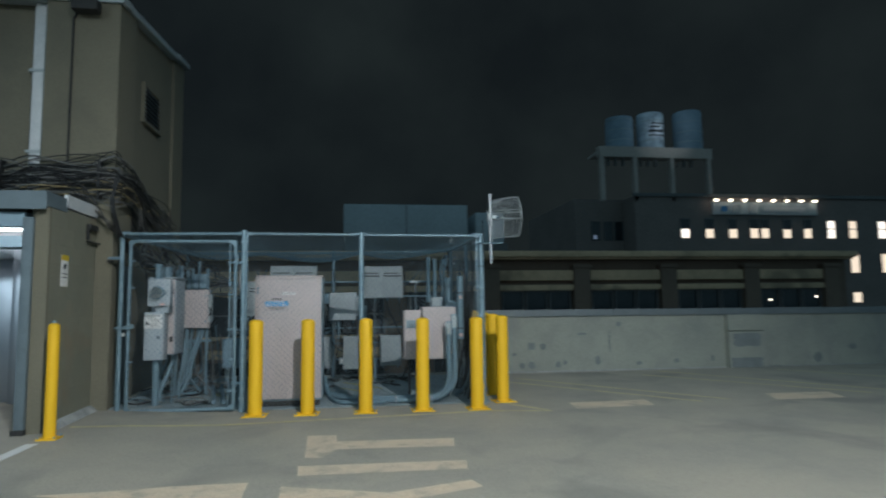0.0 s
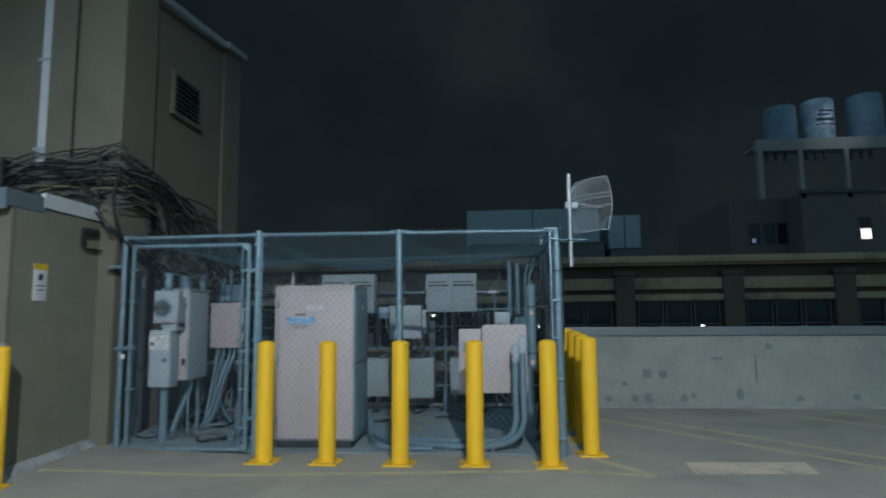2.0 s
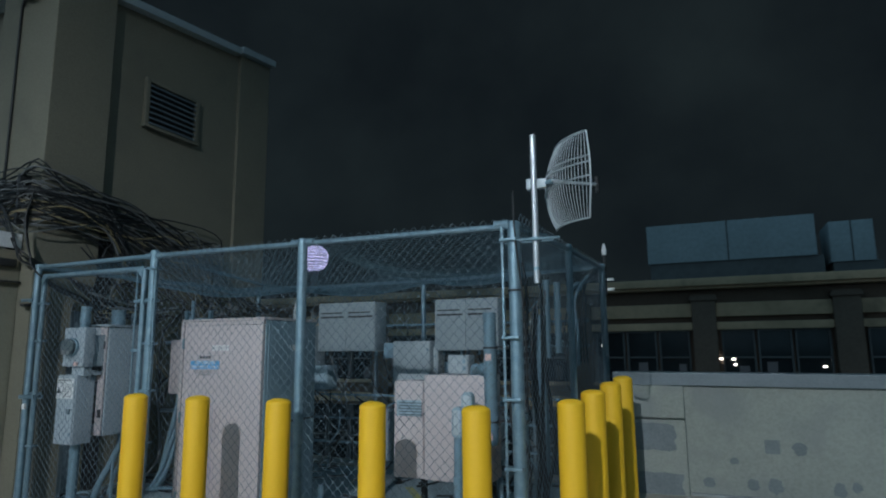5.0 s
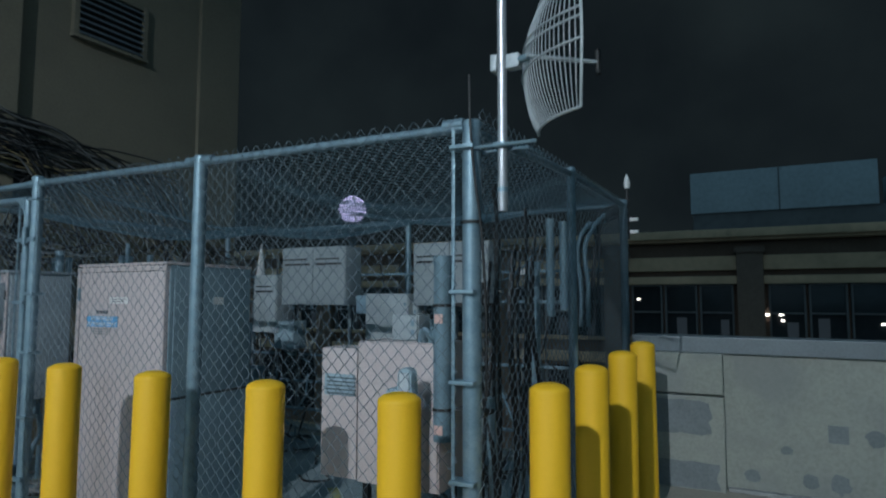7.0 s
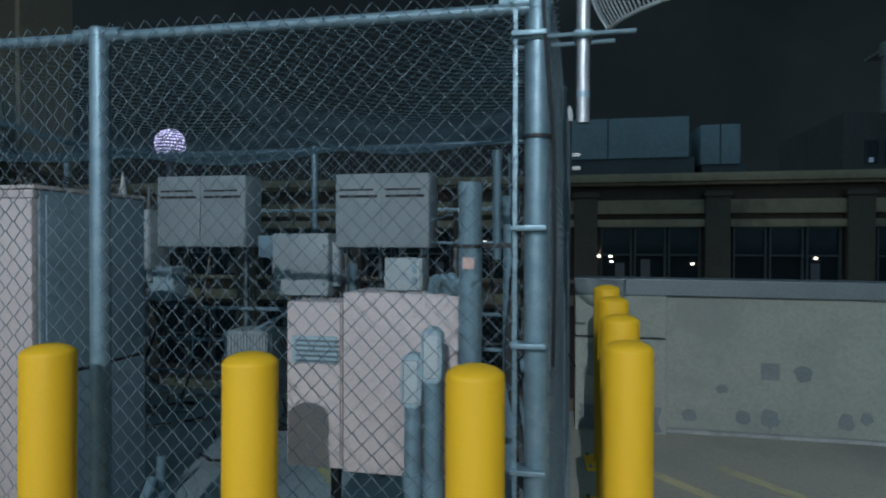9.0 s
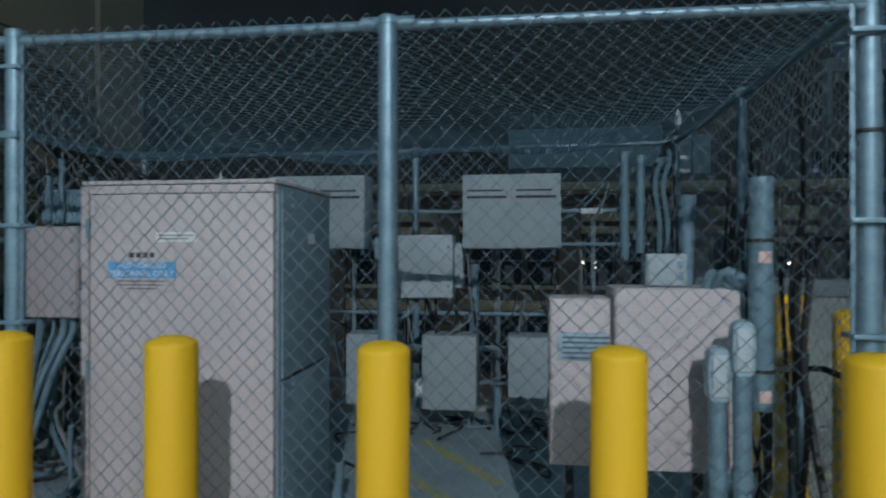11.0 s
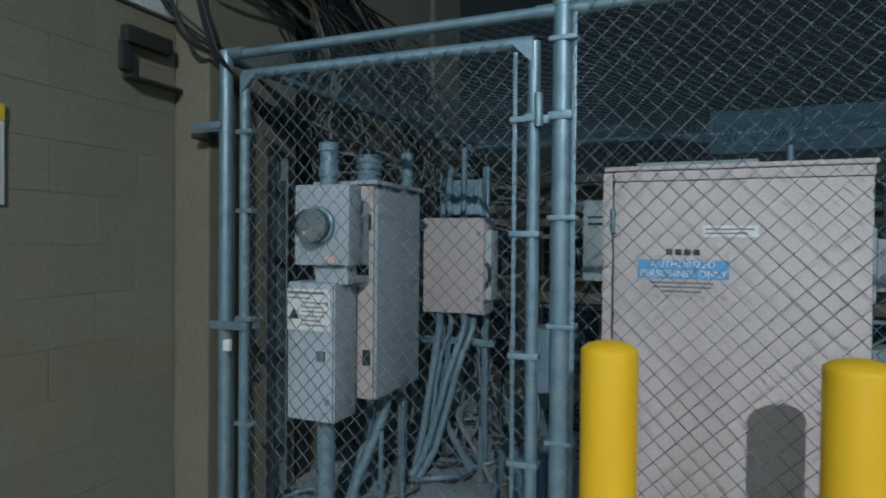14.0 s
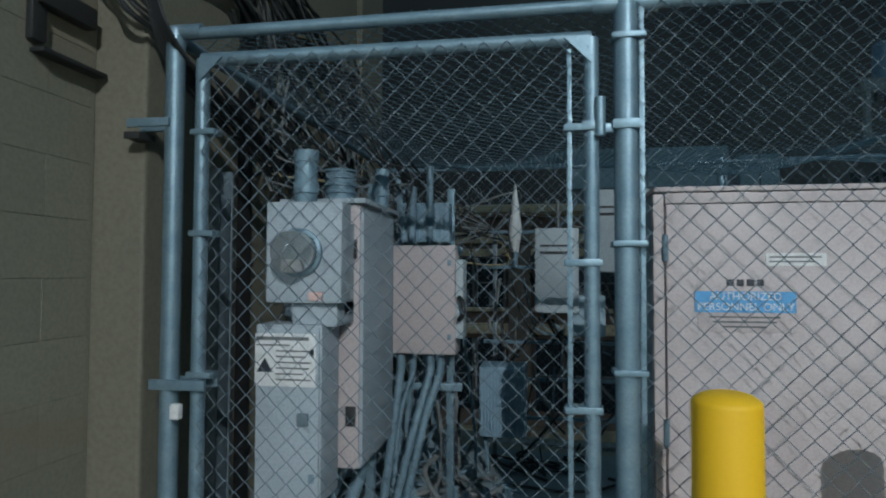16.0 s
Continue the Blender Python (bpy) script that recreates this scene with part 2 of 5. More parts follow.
def part(name, bm, material, parent, label="", smooth=40):
    base = BASE[parent.name]
    bmesh.ops.translate(bm, verts=bm.verts, vec=-base)
    me = finish(bm, material, smooth)
    me.name = name
    ob = new(name, me)
    ob.parent = parent
    BASE[ob.name] = base
    return tagged(ob, label)


def structure(name, bm, material, label, category, smooth=None):
    me = finish(bm, material, smooth)
    me.name = name
    ob = new(name, me)
    BASE[ob.name] = Vector((0, 0, 0))
    return tagged(ob, label, category, kind="structure")


def box(bm, x0, x1, y0, y1, z0, z1, bevel=0.0, turn=None, segments=2):
    made = bmesh.ops.create_cube(bm, size=1.0)["verts"]
    for v in made:
        v.co = Vector((x0 + (v.co.x + 0.5) * (x1 - x0), y0 + (v.co.y + 0.5) * (y1 - y0), z0 + (v.co.z + 0.5) * (z1 - z0)))
    if turn is not None:
        bmesh.ops.transform(bm, matrix=turn, verts=made)
    if bevel:
        edges = list({e for v in made for e in v.link_edges})
        bmesh.ops.bevel(bm, geom=edges, offset=bevel, segments=segments, affect="EDGES", profile=0.6)
    return bm


def boxes(*args, bevel=0.0):
    bm = bmesh.new()
    for a in args:
        box(bm, *a, bevel=bevel)
    return bm


def tube(bm, pts, r, seg=10, caps=True):
    """A round tube along points; r may be one radius or one for each point."""
    pts = [Vector(p) for p in pts]
    rs = r if isinstance(r, (list, tuple)) else [r] * len(pts)
    rings, side = [], None
    for i, p in enumerate(pts):
        d = (pts[min(i + 1, len(pts) - 1)] - pts[max(i - 1, 0)]).normalized()
        if side is None:
            side = d.cross(Vector((0, 0, 1)))
            if side.length < 0.1:
                side = d.cross(Vector((0, 1, 0)))
        side = (side - d * side.dot(d)).normalized()
        up = d.cross(side)
        rings.append([bm.verts.new(p + rs[i] * (math.cos(a) * side + math.sin(a) * up)) for a in (2 * math.pi * k / seg for k in range(seg))])
    for a, b in zip(rings, rings[1:]):
        for k in range(seg):
            bm.faces.new((a[k], a[(k + 1) % seg], b[(k + 1) % seg], b[k]))
    if caps:
        bm.faces.new(rings[0][::-1])
        bm.faces.new(rings[-1])
    return bm


def tubes(*runs, seg=10):
    bm = bmesh.new()
    for pts, r in runs:
        tube(bm, pts, r, seg)
    return bm


def curve(*ctrl, steps=8):
    """Smooth points through the given ones."""
    c = [Vector(p) for p in ctrl]
    c = [2 * c[0] - c[1], *c, 2 * c[-1] - c[-2]]
    out = []
    for i in range(1, len(c) - 2):
        for k in range(steps):
            t = k / steps
            p0, p1, p2, p3 = c[i - 1:i + 3]
            out.append(0.5 * (2 * p1 + (p2 - p0) * t + (2 * p0 - 5 * p1 + 4 * p2 - p3) * t * t + (3 * p1 - p0 - 3 * p2 + p3) * t ** 3))
    out.append(c[-2])
    return out


def lathe(bm, x, y, profile, seg=28):
    rings = []
    for r, z in profile:
        rings.append([bm.verts.new((x + r * math.cos(2 * math.pi * k / seg), y + r * math.sin(2 * math.pi * k / seg), z)) for k in range(seg)])
    for a, b in zip(rings, rings[1:]):
        for k in range(seg):
            bm.faces.new((a[k], a[(k + 1) % seg], b[(k + 1) % seg], b[k]))
    bm.faces.new(rings[0][::-1])
    bm.faces.new(rings[-1])
    return bm


def lettering(name, text, size, m, mat, parent, label=""):
    """Built-in font letters as a mesh part; m is the pose in the world."""
    cu = bpy.data.curves.new("t", "FONT")
    cu.body, cu.size, cu.align_x, cu.align_y, cu.extrude = text, size, "CENTER", "CENTER", 0.0006
    tmp = bpy.data.objects.new("t", cu)
    scene.collection.objects.link(tmp)
    me = bpy.data.meshes.new_from_object(tmp.evaluated_get(bpy.context.evaluated_depsgraph_get()))
    bpy.data.objects.remove(tmp)
    me.transform(Matrix.Translation(-BASE[parent.name]) @ m)
    me.materials.clear()
    me.materials.append(mat)
    ob = new(name, me)
    ob.parent = parent
    BASE[ob.name] = BASE[parent.name]
    return tagged(ob, label)


def chain_link(name, origin, across, width, upward, height, mat, parent, label, pitch=0.074, r=0.0018, sag=None):
    """Woven wire: zigzag wires side by side, each hooked into the next."""
    o, a, u = Vector(origin), Vector(across).normalized(), Vector(upward).normalized()
    nrm = a.cross(u)
    h = pitch / 2
    count, rows = int(width / h), int(height / h)
    verts, faces = [], []
    for i in range(count):
        first = len(verts)
        for j in range(rows + 1):
            hook = (i + j) % 2
            p = o + a * ((i + hook) * h * width / (count * h)) + u * (j * h * height / (rows * h)) + nrm * (0.0035 if hook else -0.0035)
            if sag:
                p = p + Vector((0, 0, sag(p.x, p.y)))
            for k in range(3):
                ang = 2 * math.pi * k / 3
                verts.append(p + r * 1.25 * (math.cos(ang) * a + math.sin(ang) * nrm))
        for j in range(rows):
            q = first + 3 * j
            for k in range(3):
                faces.append((q + k, q + (k + 1) % 3, q + 3 + (k + 1) % 3, q + 3 + k))
    base = BASE[parent.name]
    me = bpy.data.meshes.new(name)
    me.from_pydata([v - base for v in verts], [], faces)
    me.materials.append(mat)
    me.shade_smooth()
    ob = new(name, me)
    ob.parent = parent
    BASE[ob.name] = base
    return tagged(ob, label, kind="stuff")


# ---- deck, street, parapet ----
def deck_sheet():
    xs = [-60, -25, -12, -7, -5] + [-4 + 0.2 * i for i in range(16)] + [-0.8, 2, 6, 12, 25, 60]
    ys = [-60, -25, -8, 0, 4, 6, 7, 7.5, 8, 8.5, 9, 9.5, 10, 11, 12.06]
    bm = bmesh.new()
    rows = [[bm.verts.new((x, y, ground_at(x, y))) for x in xs] for y in ys]
    for a, b in zip(rows, rows[1:]):
        for i in range(len(xs) - 1):
            bm.faces.new((a[i], a[i + 1], b[i + 1], b[i]))
    low = bmesh.ops.extrude_face_region(bm, geom=bm.faces[:])["geom"]
    for v in low:
        if isinstance(v, bmesh.types.BMVert):
            v.co.z -= 0.25
    return bm


structure("floor", deck_sheet(), DECK, "worn grey concrete parking deck with stains", "floor", smooth=30)
structure("ground", boxes((-900, 900, -900, 900, -14.3, -14.0)), FAR_DARK, "dark street level far below the deck", "ground")


def sloped(bm):
    """Lets a run follow the fall of the deck."""
    for v in bm.verts:
        v.co.z += -0.005 * v.co.x
        v.co.y -= 0.555
    return bm


PZ = 0.145
bm = bmesh.new()
for x0, x1 in ((2.12, 7.6), (7.6, 13.2), (13.2, 18.8), (18.8, 60)):
    box(bm, x0 + 0.004, x1 - 0.004, 12.24, 12.46, PZ - 0.3, PZ + 1.08)
wall_north = structure("wall_north", sloped(bm), PARAPET, "stained concrete parapet wall with repair patches", "wall")
bm = bmesh.new()
for x0, x1 in ((2.08, 5.2), (5.2, 10.8), (10.8, 16.4), (16.4, 60)):
    box(bm, x0 + 0.002, x1 - 0.002, 12.20, 12.50, PZ + 1.08, PZ + 1.21, bevel=0.008)
structure("trim_1", sloped(bm), CAP, "grey metal cap along the parapet top", "trim")
for i, x in enumerate((2.09, 7.56, 13.2, 18.8)):
    wide = 0.69 if i == 0 else 0.79
    bm = boxes((x, x + wide, 12.135, 12.26, PZ + 0.76, PZ + 1.08), (x, x + wide, 12.125, 12.26, PZ - 0.2, PZ + 0.745), bevel=0.012)
    pil = structure("trim_%d" % (i + 2), sloped(bm), PARAPET, "concrete parapet pilaster with a groove and grey patches", "trim")
    rnd = random.Random(i)
    for (a, b, c, d) in ((0.08, wide - 0.08, 0.44, 0.72), (0.02, wide - 0.04, 0.02, 0.24)):
        pm = bmesh.new()
        ring = []
        n = 26
        for k in range(n):
            ang = 2 * math.pi * k / n
            cx, sx = math.cos(ang), math.sin(ang)
            q = 1 / max(abs(cx), abs(sx)) * rnd.uniform(0.86, 1.0)
            ring.append((x + (a + b) / 2 + (b - a) / 2 * cx * q, PZ + (c + d) / 2 + (d - c) / 2 * sx * q))
        front = [pm.verts.new((u, 12.121, w)) for u, w in ring]
        back = [pm.verts.new((u, 12.127, w)) for u, w in ring]
        pm.faces.new(front)
        for k in range(n):
            pm.faces.new((front[k], front[(k + 1) % n], back[(k + 1) % n], back[k]))
        part("mortar_patch", sloped(pm), PATCH, pil, "dark grey mortar repair")
rnd = random.Random(5)
for cx, cz, w, h, n in ((3.54, 0.52, 0.13, 0.13, 4), (3.77, 0.51, 0.14, 0.12, 12), (3.2, 0.37, 0.1, 0.07, 12), (5.31, 0.92, 0.11, 0.11, 12), (3.35, 0.15, 0.12, 0.12, 12), (3.54, 0.16, 0.14, 0.16, 14), (4.06, 0.17, 0.12, 0.14, 12), (4.2, 0.2, 0.09, 0.1, 10), (4.86, 0.22, 0.12, 0.2, 14), (5.71, 0.16, 0.14, 0.08, 12), (6.5, 0.19, 0.12, 0.1, 12), (7.27, 0.22, 0.09, 0.12, 12), (5.11, 0.57, 0.04, 0.46, 10), (2.96, 0.15, 0.12, 0.1, 12), (4.55, 0.74, 0.22, 0.05, 12), (9.6, 0.2, 0.2, 0.2, 12), (10.4, 0.4, 0.2, 0.12, 12)):
    pm = bmesh.new()
    front, back = [], []
    for k in range(n):
        ang = 2 * math.pi * (k + 0.5) / n
        q = 1.41 if n == 4 else rnd.uniform(0.75, 1.1)
        u, z = cx + w / 2 * math.cos(ang) * q, PZ + cz + h / 2 * math.sin(ang) * q
        front.append(pm.verts.new((u, 12.235, z)))
        back.append(pm.verts.new((u, 12.2405, z)))
    pm.faces.new(front)
    for k in range(n):
        pm.faces.new((front[k], front[(k + 1) % n], back[(k + 1) % n], back[k]))
    part("mortar_patch", sloped(pm), PATCH, wall_north, "dark grey mortar repair")
structure("baseboard", sloped(boxes((-2.9, 2.06, 12.36, 12.46, PZ - 0.1, PZ + 0.05), (2.79, 7.55, 12.18, 12.245, PZ - 0.1, PZ + 0.05), (8.36, 13.19, 12.18, 12.245, PZ - 0.1, PZ + 0.05), (14.0, 60, 12.18, 12.245, PZ - 0.1, PZ + 0.05), bevel=0.015)), PAD, "pale mortar fillet at the parapet foot", "trim")


def slab(x0, x1, y0, y1, nx, ny, rise):
    """A thin slab that follows the deck."""
    bm = bmesh.new()
    rows = [[bm.verts.new((x0 + (x1 - x0) * i / nx, y0 + (y1 - y0) * j / ny, 0)) for i in range(nx + 1)] for j in range(ny + 1)]
    for a, b in zip(rows, rows[1:]):
        for i in range(nx):
            bm.faces.new((a[i], a[i + 1], b[i + 1], b[i]))
    low = [v for v in bmesh.ops.extrude_face_region(bm, geom=bm.faces[:])["geom"] if isinstance(v, bmesh.types.BMVert)]
    for v in bm.verts:
        v.co.z = ground_at(v.co.x, v.co.y) + rise
    for v in low:
        v.co.z -= rise + 0.03
    return bm


# slab added over the deck; its blue-grey holds the cage's cool light cast
structure("floor_pad", slab(-2.93, 2.06, 8.74, 11.64, 30, 12, 0.012), COOL_PAD, "stained concrete slab added over the deck, cool light cast in its colour", "floor")

# ---- painted markings on the deck ----
def marking(name, corners, mat, label):
    """A painted patch that follows the deck."""
    bm = bmesh.new()
    f = bm.faces.new([bm.verts.new((x, y, 0)) for x, y in corners])
    bmesh.ops.triangulate(bm, faces=[f])
    bmesh.ops.subdivide_edges(bm, edges=bm.edges[:], cuts=4, use_grid_fill=True)
    for v in bm.verts:
        v.co.z = ground_at(v.co.x, v.co.y) + 0.005
    ob = structure(name, bm, mat, label, "marking")
    return ob


def strip(name, a, b, w, mat, label, lift=0.005):
    a, b = Vector((*a, 0)), Vector((*b, 0))
    n = (b - a).normalized().cross(Vector((0, 0, 1))) * w / 2
    steps = max(1, int((b - a).length / 0.5))
    bm = bmesh.new()
    rows = []
    for i in range(steps + 1):
        p = a.lerp(b, i / steps)
        rows.append([bm.verts.new((q.x, q.y, ground_at(q.x, q.y) + lift)) for q in (p - n, p + n)])
    for p, q in zip(rows, rows[1:]):
        bm.faces.new((p[0], p[1], q[1], q[0]))
    return structure(name, bm, mat, label, "marking")


marking("trim_letter", [(-0.34, 7.12), (-0.03, 7.08), (-0.02, 6.80), (1.20, 6.74), (1.15, 6.40), (-0.01, 6.47), (-0.15, 6.18), (-0.31, 6.21)], CREAM, "worn cream painted letter on the deck")
marking("trim_letter", [(-0.35, 5.93), (1.17, 5.87), (1.13, 5.60), (-0.33, 5.63)], CREAM, "worn cream painted bar on the deck")
marking("trim_letter", [(-2.25, 5.30), (-1.32, 5.51), (-0.71, 5.51), (-0.70, 5.08), (-0.90, 4.72), (-1.05, 5.02)], CREAM, "worn cream painted letter on the deck")
marking("trim_letter", [(-0.44, 5.36), (0.41, 5.06), (1.10, 5.28), (1.16, 5.09), (0.45, 4.83), (-0.42, 5.02)], CREAM, "worn cream painted letter on the deck")
marking("trim_arrow", [(3.10, 8.49), (4.24, 8.53), (4.18, 8.12), (3.07, 8.06)], CREAM, "worn cream painted bar on the deck")
marking("trim_arrow", [(6.22, 8.69), (7.24, 8.66), (7.12, 8.17), (6.04, 8.19)], CREAM, "worn cream painted bar on the deck")
for a, b in (((-2.95, 7.70), (1.85, 8.13)), ((1.75, 8.15), (2.69, 7.99)), ((2.69, 7.99), (2.10, 8.80)), ((2.40, 10.95), (4.95, 8.25)), ((3.02, 10.95), (5.42, 8.35)), ((5.40, 10.95), (7.81, 8.45)), ((5.95, 11.35), (8.25, 8.68)), ((8.25, 11.2), (10.65, 8.6))):
    strip("trim_line", a, b, 0.09, LINE, "worn yellow parking line on the deck")
for a, b in (((0.02, 10.95), (0.62, 10.20)), ((-0.02, 10.32), (0.40, 9.86)), ((-1.95, 10.1), (-1.62, 9.6))):
    strip("trim_line", a, b, 0.08, PAD_LINE, "faded yellow line on the cage floor", lift=0.017)
strip("trim_line", (-2.99, 6.93), (-3.02, 6.25), 0.12, PAPER, "white painted line at the lobby entrance")
strip("trim_line", (-3.00, 6.30), (-6.0, 6.1), 0.12, PAPER, "white painted line at the lobby entrance")

# ---- stair and lift tower with its lobby ----
TZ = 5.60


def tower_top(y):
    return TZ + 0.115 * (y - 9.2)


bm = boxes((-14, -3.02, 9.76, 12.07, -0.5, 5.7), (-14, -6.6, 8.95, 9.76, -0.5, 5.7), (-3.39, -3.02, 8.95, 9.76, -0.5, 5.7), (-6.6, -3.39, 8.95, 9.76, 2.66, 5.7))
for v in bm.verts:
    if v.co.z > 5:
        v.co.z = tower_top(v.co.y)
wall_west = structure("wall_west", bm, TAN, "tan stucco wall of the lift tower", "wall")
bm = boxes((-3.86, -2.94, 8.695, 9.38, -0.3, 5.7), (-3.4, -2.975, 11.45, 12.09, -0.3, 5.7), bevel=0.012)
for v in bm.verts:
    if v.co.z > 5:
        v.co.z = tower_top(v.co.y) + 0.02
structure("wall_pier", bm, TAN, "tan stucco corner pier of the lift tower", "wall")
bm = boxes((-14, -2.88, 8.64, 8.99, 0, 0.1), (-3.2, -2.90, 8.99, 11.39, 0, 0.1), (-3.2, -2.89, 11.40, 12.13, 0.03, 0.13), (-14, -3.2, 11.9, 12.13, 0.03, 0.13), bevel=0.01)
for v in bm.verts:
    v.co.z += tower_top(v.co.y)
structure("trim_coping", bm, COPING, "pale metal coping along the tower roof edge", "trim")
structure("roof", boxes((-13.9, -3.15, 8.97, 12.0, 5.42, 5.5)), FAR_DARK, "flat dark tower roof", "roof")

louvre = thing("wall_louvre", (-3.02, 10.38, 4.3), "dark metal louvred vent in the tan wall", "vent")
part("frame", boxes((-3.03, -2.97, 9.87, 9.93, 4.3, 4.90), (-3.03, -2.97, 10.65, 10.71, 4.3, 4.90), (-3.03, -2.97, 9.93, 10.65, 4.85, 4.90), bevel=0.006), TAN, louvre)
part("sill", boxes((-3.03, -2.95, 9.86, 10.72, 4.27, 4.305), bevel=0.006), TAN, louvre)
part("backing", boxes((-3.04, -3.012, 9.93, 10.65, 4.305, 4.85)), DARK_METAL, louvre)
for i in range(8):
    z = 4.33 + i * 0.068
    bm = bmesh.new()
    box(bm, -0.045, 0.045, 9.93, 10.65, -0.006, 0.006, turn=Matrix.Translation((-2.995, 0, z + 0.02)) @ Matrix.Rotation(radians(38), 4, "Y"))
    part("slat", bm, STEEL_GREY, louvre)

# lobby: block side wall, jamb, roof, white inside
LZ = 0.13
core = boxes((-3.33, -3.141, 7.46, 8.69, LZ - 0.2, 2.60))
wall_lobby = structure("wall_lobby", core, BLOCK, "tan painted concrete block wall of the lobby", "wall")


def block_mesh(length):
    bm = bmesh.new()
    box(bm, -3.147, -3.1388, 0, length, 0, 0.2018, bevel=0.0012, segments=1)
    return finish(bm, BLOCK)


full, half_block, cut = block_mesh(0.4028), block_mesh(0.1988), block_mesh(0.245)
for row in range(12):
    z = LZ + 0.004 + row * 0.2032
    y = 7.46
    lengths = ((full, 0.404), (full, 0.404), (full, 0.404)) if row % 2 else ((half_block, 0.2), (full, 0.404), (full, 0.404), (half_block, 0.2))
    for me, step in lengths:
        ob = new("block", me)
        ob.parent, ob.location = wall_lobby, (0, y, z)
        y += step
structure("wall_return", boxes((-3.28, -3.135, 7.40, 7.46, LZ - 0.2, 2.60), bevel=0.004), TAN, "tan end face of the lobby wall", "wall")
jamb = thing("door_frame", (-3.45, 7.42, LZ), "grey steel frame at the lobby opening", "door frame")
part("jamb", boxes((-3.385, -3.282, 7.36, 7.56, LZ - 0.05, 2.44), bevel=0.006), STEEL_GREY, jamb)
part("foot", boxes((-3.40, -3.27, 7.34, 7.40, LZ - 0.02, LZ + 0.05), bevel=0.004), DARK_METAL, jamb, "dark bottom foot of the frame")
part("header", boxes((-6.4, -3.386, 7.40, 7.56, 2.34, 2.50), bevel=0.006), BLUE_BOX, jamb, "blue-grey header beam")
part("transom", boxes((-6.4, -3.386, 7.44, 7.56, 2.504, 2.60)), DARK_METAL, jamb, "dark strip above the header")
structure("ceiling", boxes((-6.6, -3.39, 7.57, 9.75, 2.60, 2.655)), LOBBY_WHITE, "white lobby ceiling", "ceiling")
structure("roof_lobby", boxes((-6.7, -3.16, 7.33, 8.69, 2.665, 2.71)), STEEL_GREY, "grey metal lobby roof with a fascia", "roof")
structure("trim_fascia", boxes((-6.7, -3.13, 7.30, 7.33, 2.52, 2.72), (-3.16, -3.13, 7.33, 7.82, 2.56, 2.72), bevel=0.004), STEEL_GREY, "grey metal fascia of the lobby roof", "trim")
structure("trim_flashing", boxes((-3.164, -3.119, 7.795, 8.675, 2.615, 2.765), bevel=0.004), WHITE_METAL, "white metal flashing along the lobby roof", "trim")
structure("wall_inner", boxes((-6.55, -5.58, 9.50, 9.75, LZ - 0.1, 2.6), (-4.37, -3.40, 9.50, 9.75, LZ - 0.1, 2.6), (-5.58, -4.37, 9.50, 9.75, 2.27, 2.6), (-3.41, -3.392, 7.57, 9.495, LZ - 0.1, 2.6), (-6.6, -6.56, 7.4, 9.75, LZ - 0.1, 2.6)), LOBBY_WHITE, "white painted lobby walls", "wall")
structure("beam", boxes((-6.5, -3.42, 9.40, 9.50, 2.31, 2.47), bevel=0.004), BLUE_BOX, "blue-grey beam under the lobby ceiling", "beam")
lift = thing("door_lift", (-5.15, 9.5, LZ), "brushed stainless steel lift door, closed", "lift door")
part("door_frame", boxes((-5.60, -5.47, 9.44, 9.66, LZ, 2.28), (-4.47, -4.35, 9.44, 9.66, LZ, 2.28), (-5.47, -4.47, 9.44, 9.66, 2.16, 2.28), bevel=0.005), STAINLESS, lift)
for xa, xb in ((-5.47, -4.972), (-4.968, -4.47)):
    part("door_leaf", boxes((xa, xb, 9.60, 9.64, LZ, 2.16), bevel=0.003), STAINLESS, lift)
part("call_button", boxes((-5.555, -5.52, 9.43, 9.442, 1.30, 1.42), bevel=0.003), DARK_METAL, lift, "small dark call button plate")
light = thing("ceiling_light", (-5.0, 9.1, 2.56), "bright fluorescent lobby ceiling light", "ceiling light")
part("housing", boxes((-6.3, -3.7, 8.98, 9.22, 2.55, 2.60), bevel=0.005), WHITE_METAL, light)
part("diffuser", boxes((-6.25, -3.75, 9.0, 9.20, 2.51, 2.552), bevel=0.01), TUBE, light)

bm = bmesh.new()
ys = [7.46 + 0.16 * i for i in range(9)]
prof = [[bm.verts.new((x, y, ground_at(x, y) + h)) for x, h in ((-3.145, -0.02), (-3.145, 0.075), (-3.11, 0.06), (-3.05, 0.008), (-3.04, -0.02))] for y in ys]
for p, q in zip(prof, prof[1:]):
    for k in range(4):
        bm.faces.new((p[k], p[k + 1], q[k + 1], q[k]))
bm.faces.new(prof[0])
bm.faces.new(prof[-1][::-1])
structure("baseboard_lobby", bm, PAD, "pale mortar fillet at the lobby wall foot", "trim")

sign = thing("wall_sign", (-3.17, 7.80, 1.75), "small white wall sign with a yellow header", "sign")
part("plate", boxes((-3.133, -3.127, 7.71, 7.89, 1.7, 2.06), bevel=0.001), PAPER, sign)
part("header", boxes((-3.128, -3.1245, 7.71, 7.89, 2, 2.06)), LABEL_YELLOW, sign)
part("symbol", boxes((-3.128, -3.1245, 7.77, 7.83, 1.9, 1.96), (-3.128, -3.1245, 7.74, 7.86, 1.84, 1.85), (-3.128, -3.1245, 7.75, 7.85, 1.8, 1.81)), INK, sign)
scupper = thing("wall_bracket", (-3.17, 8.5, 2.4), "dark broken opening with a bent plate in the block wall", "wall opening")
part("hood", boxes((-3.139, -3.09, 8.38, 8.63, 2.43, 2.505), (-3.139, -3.11, 8.37, 8.43, 2.31, 2.44), bevel=0.008), DARK_METAL, scupper)
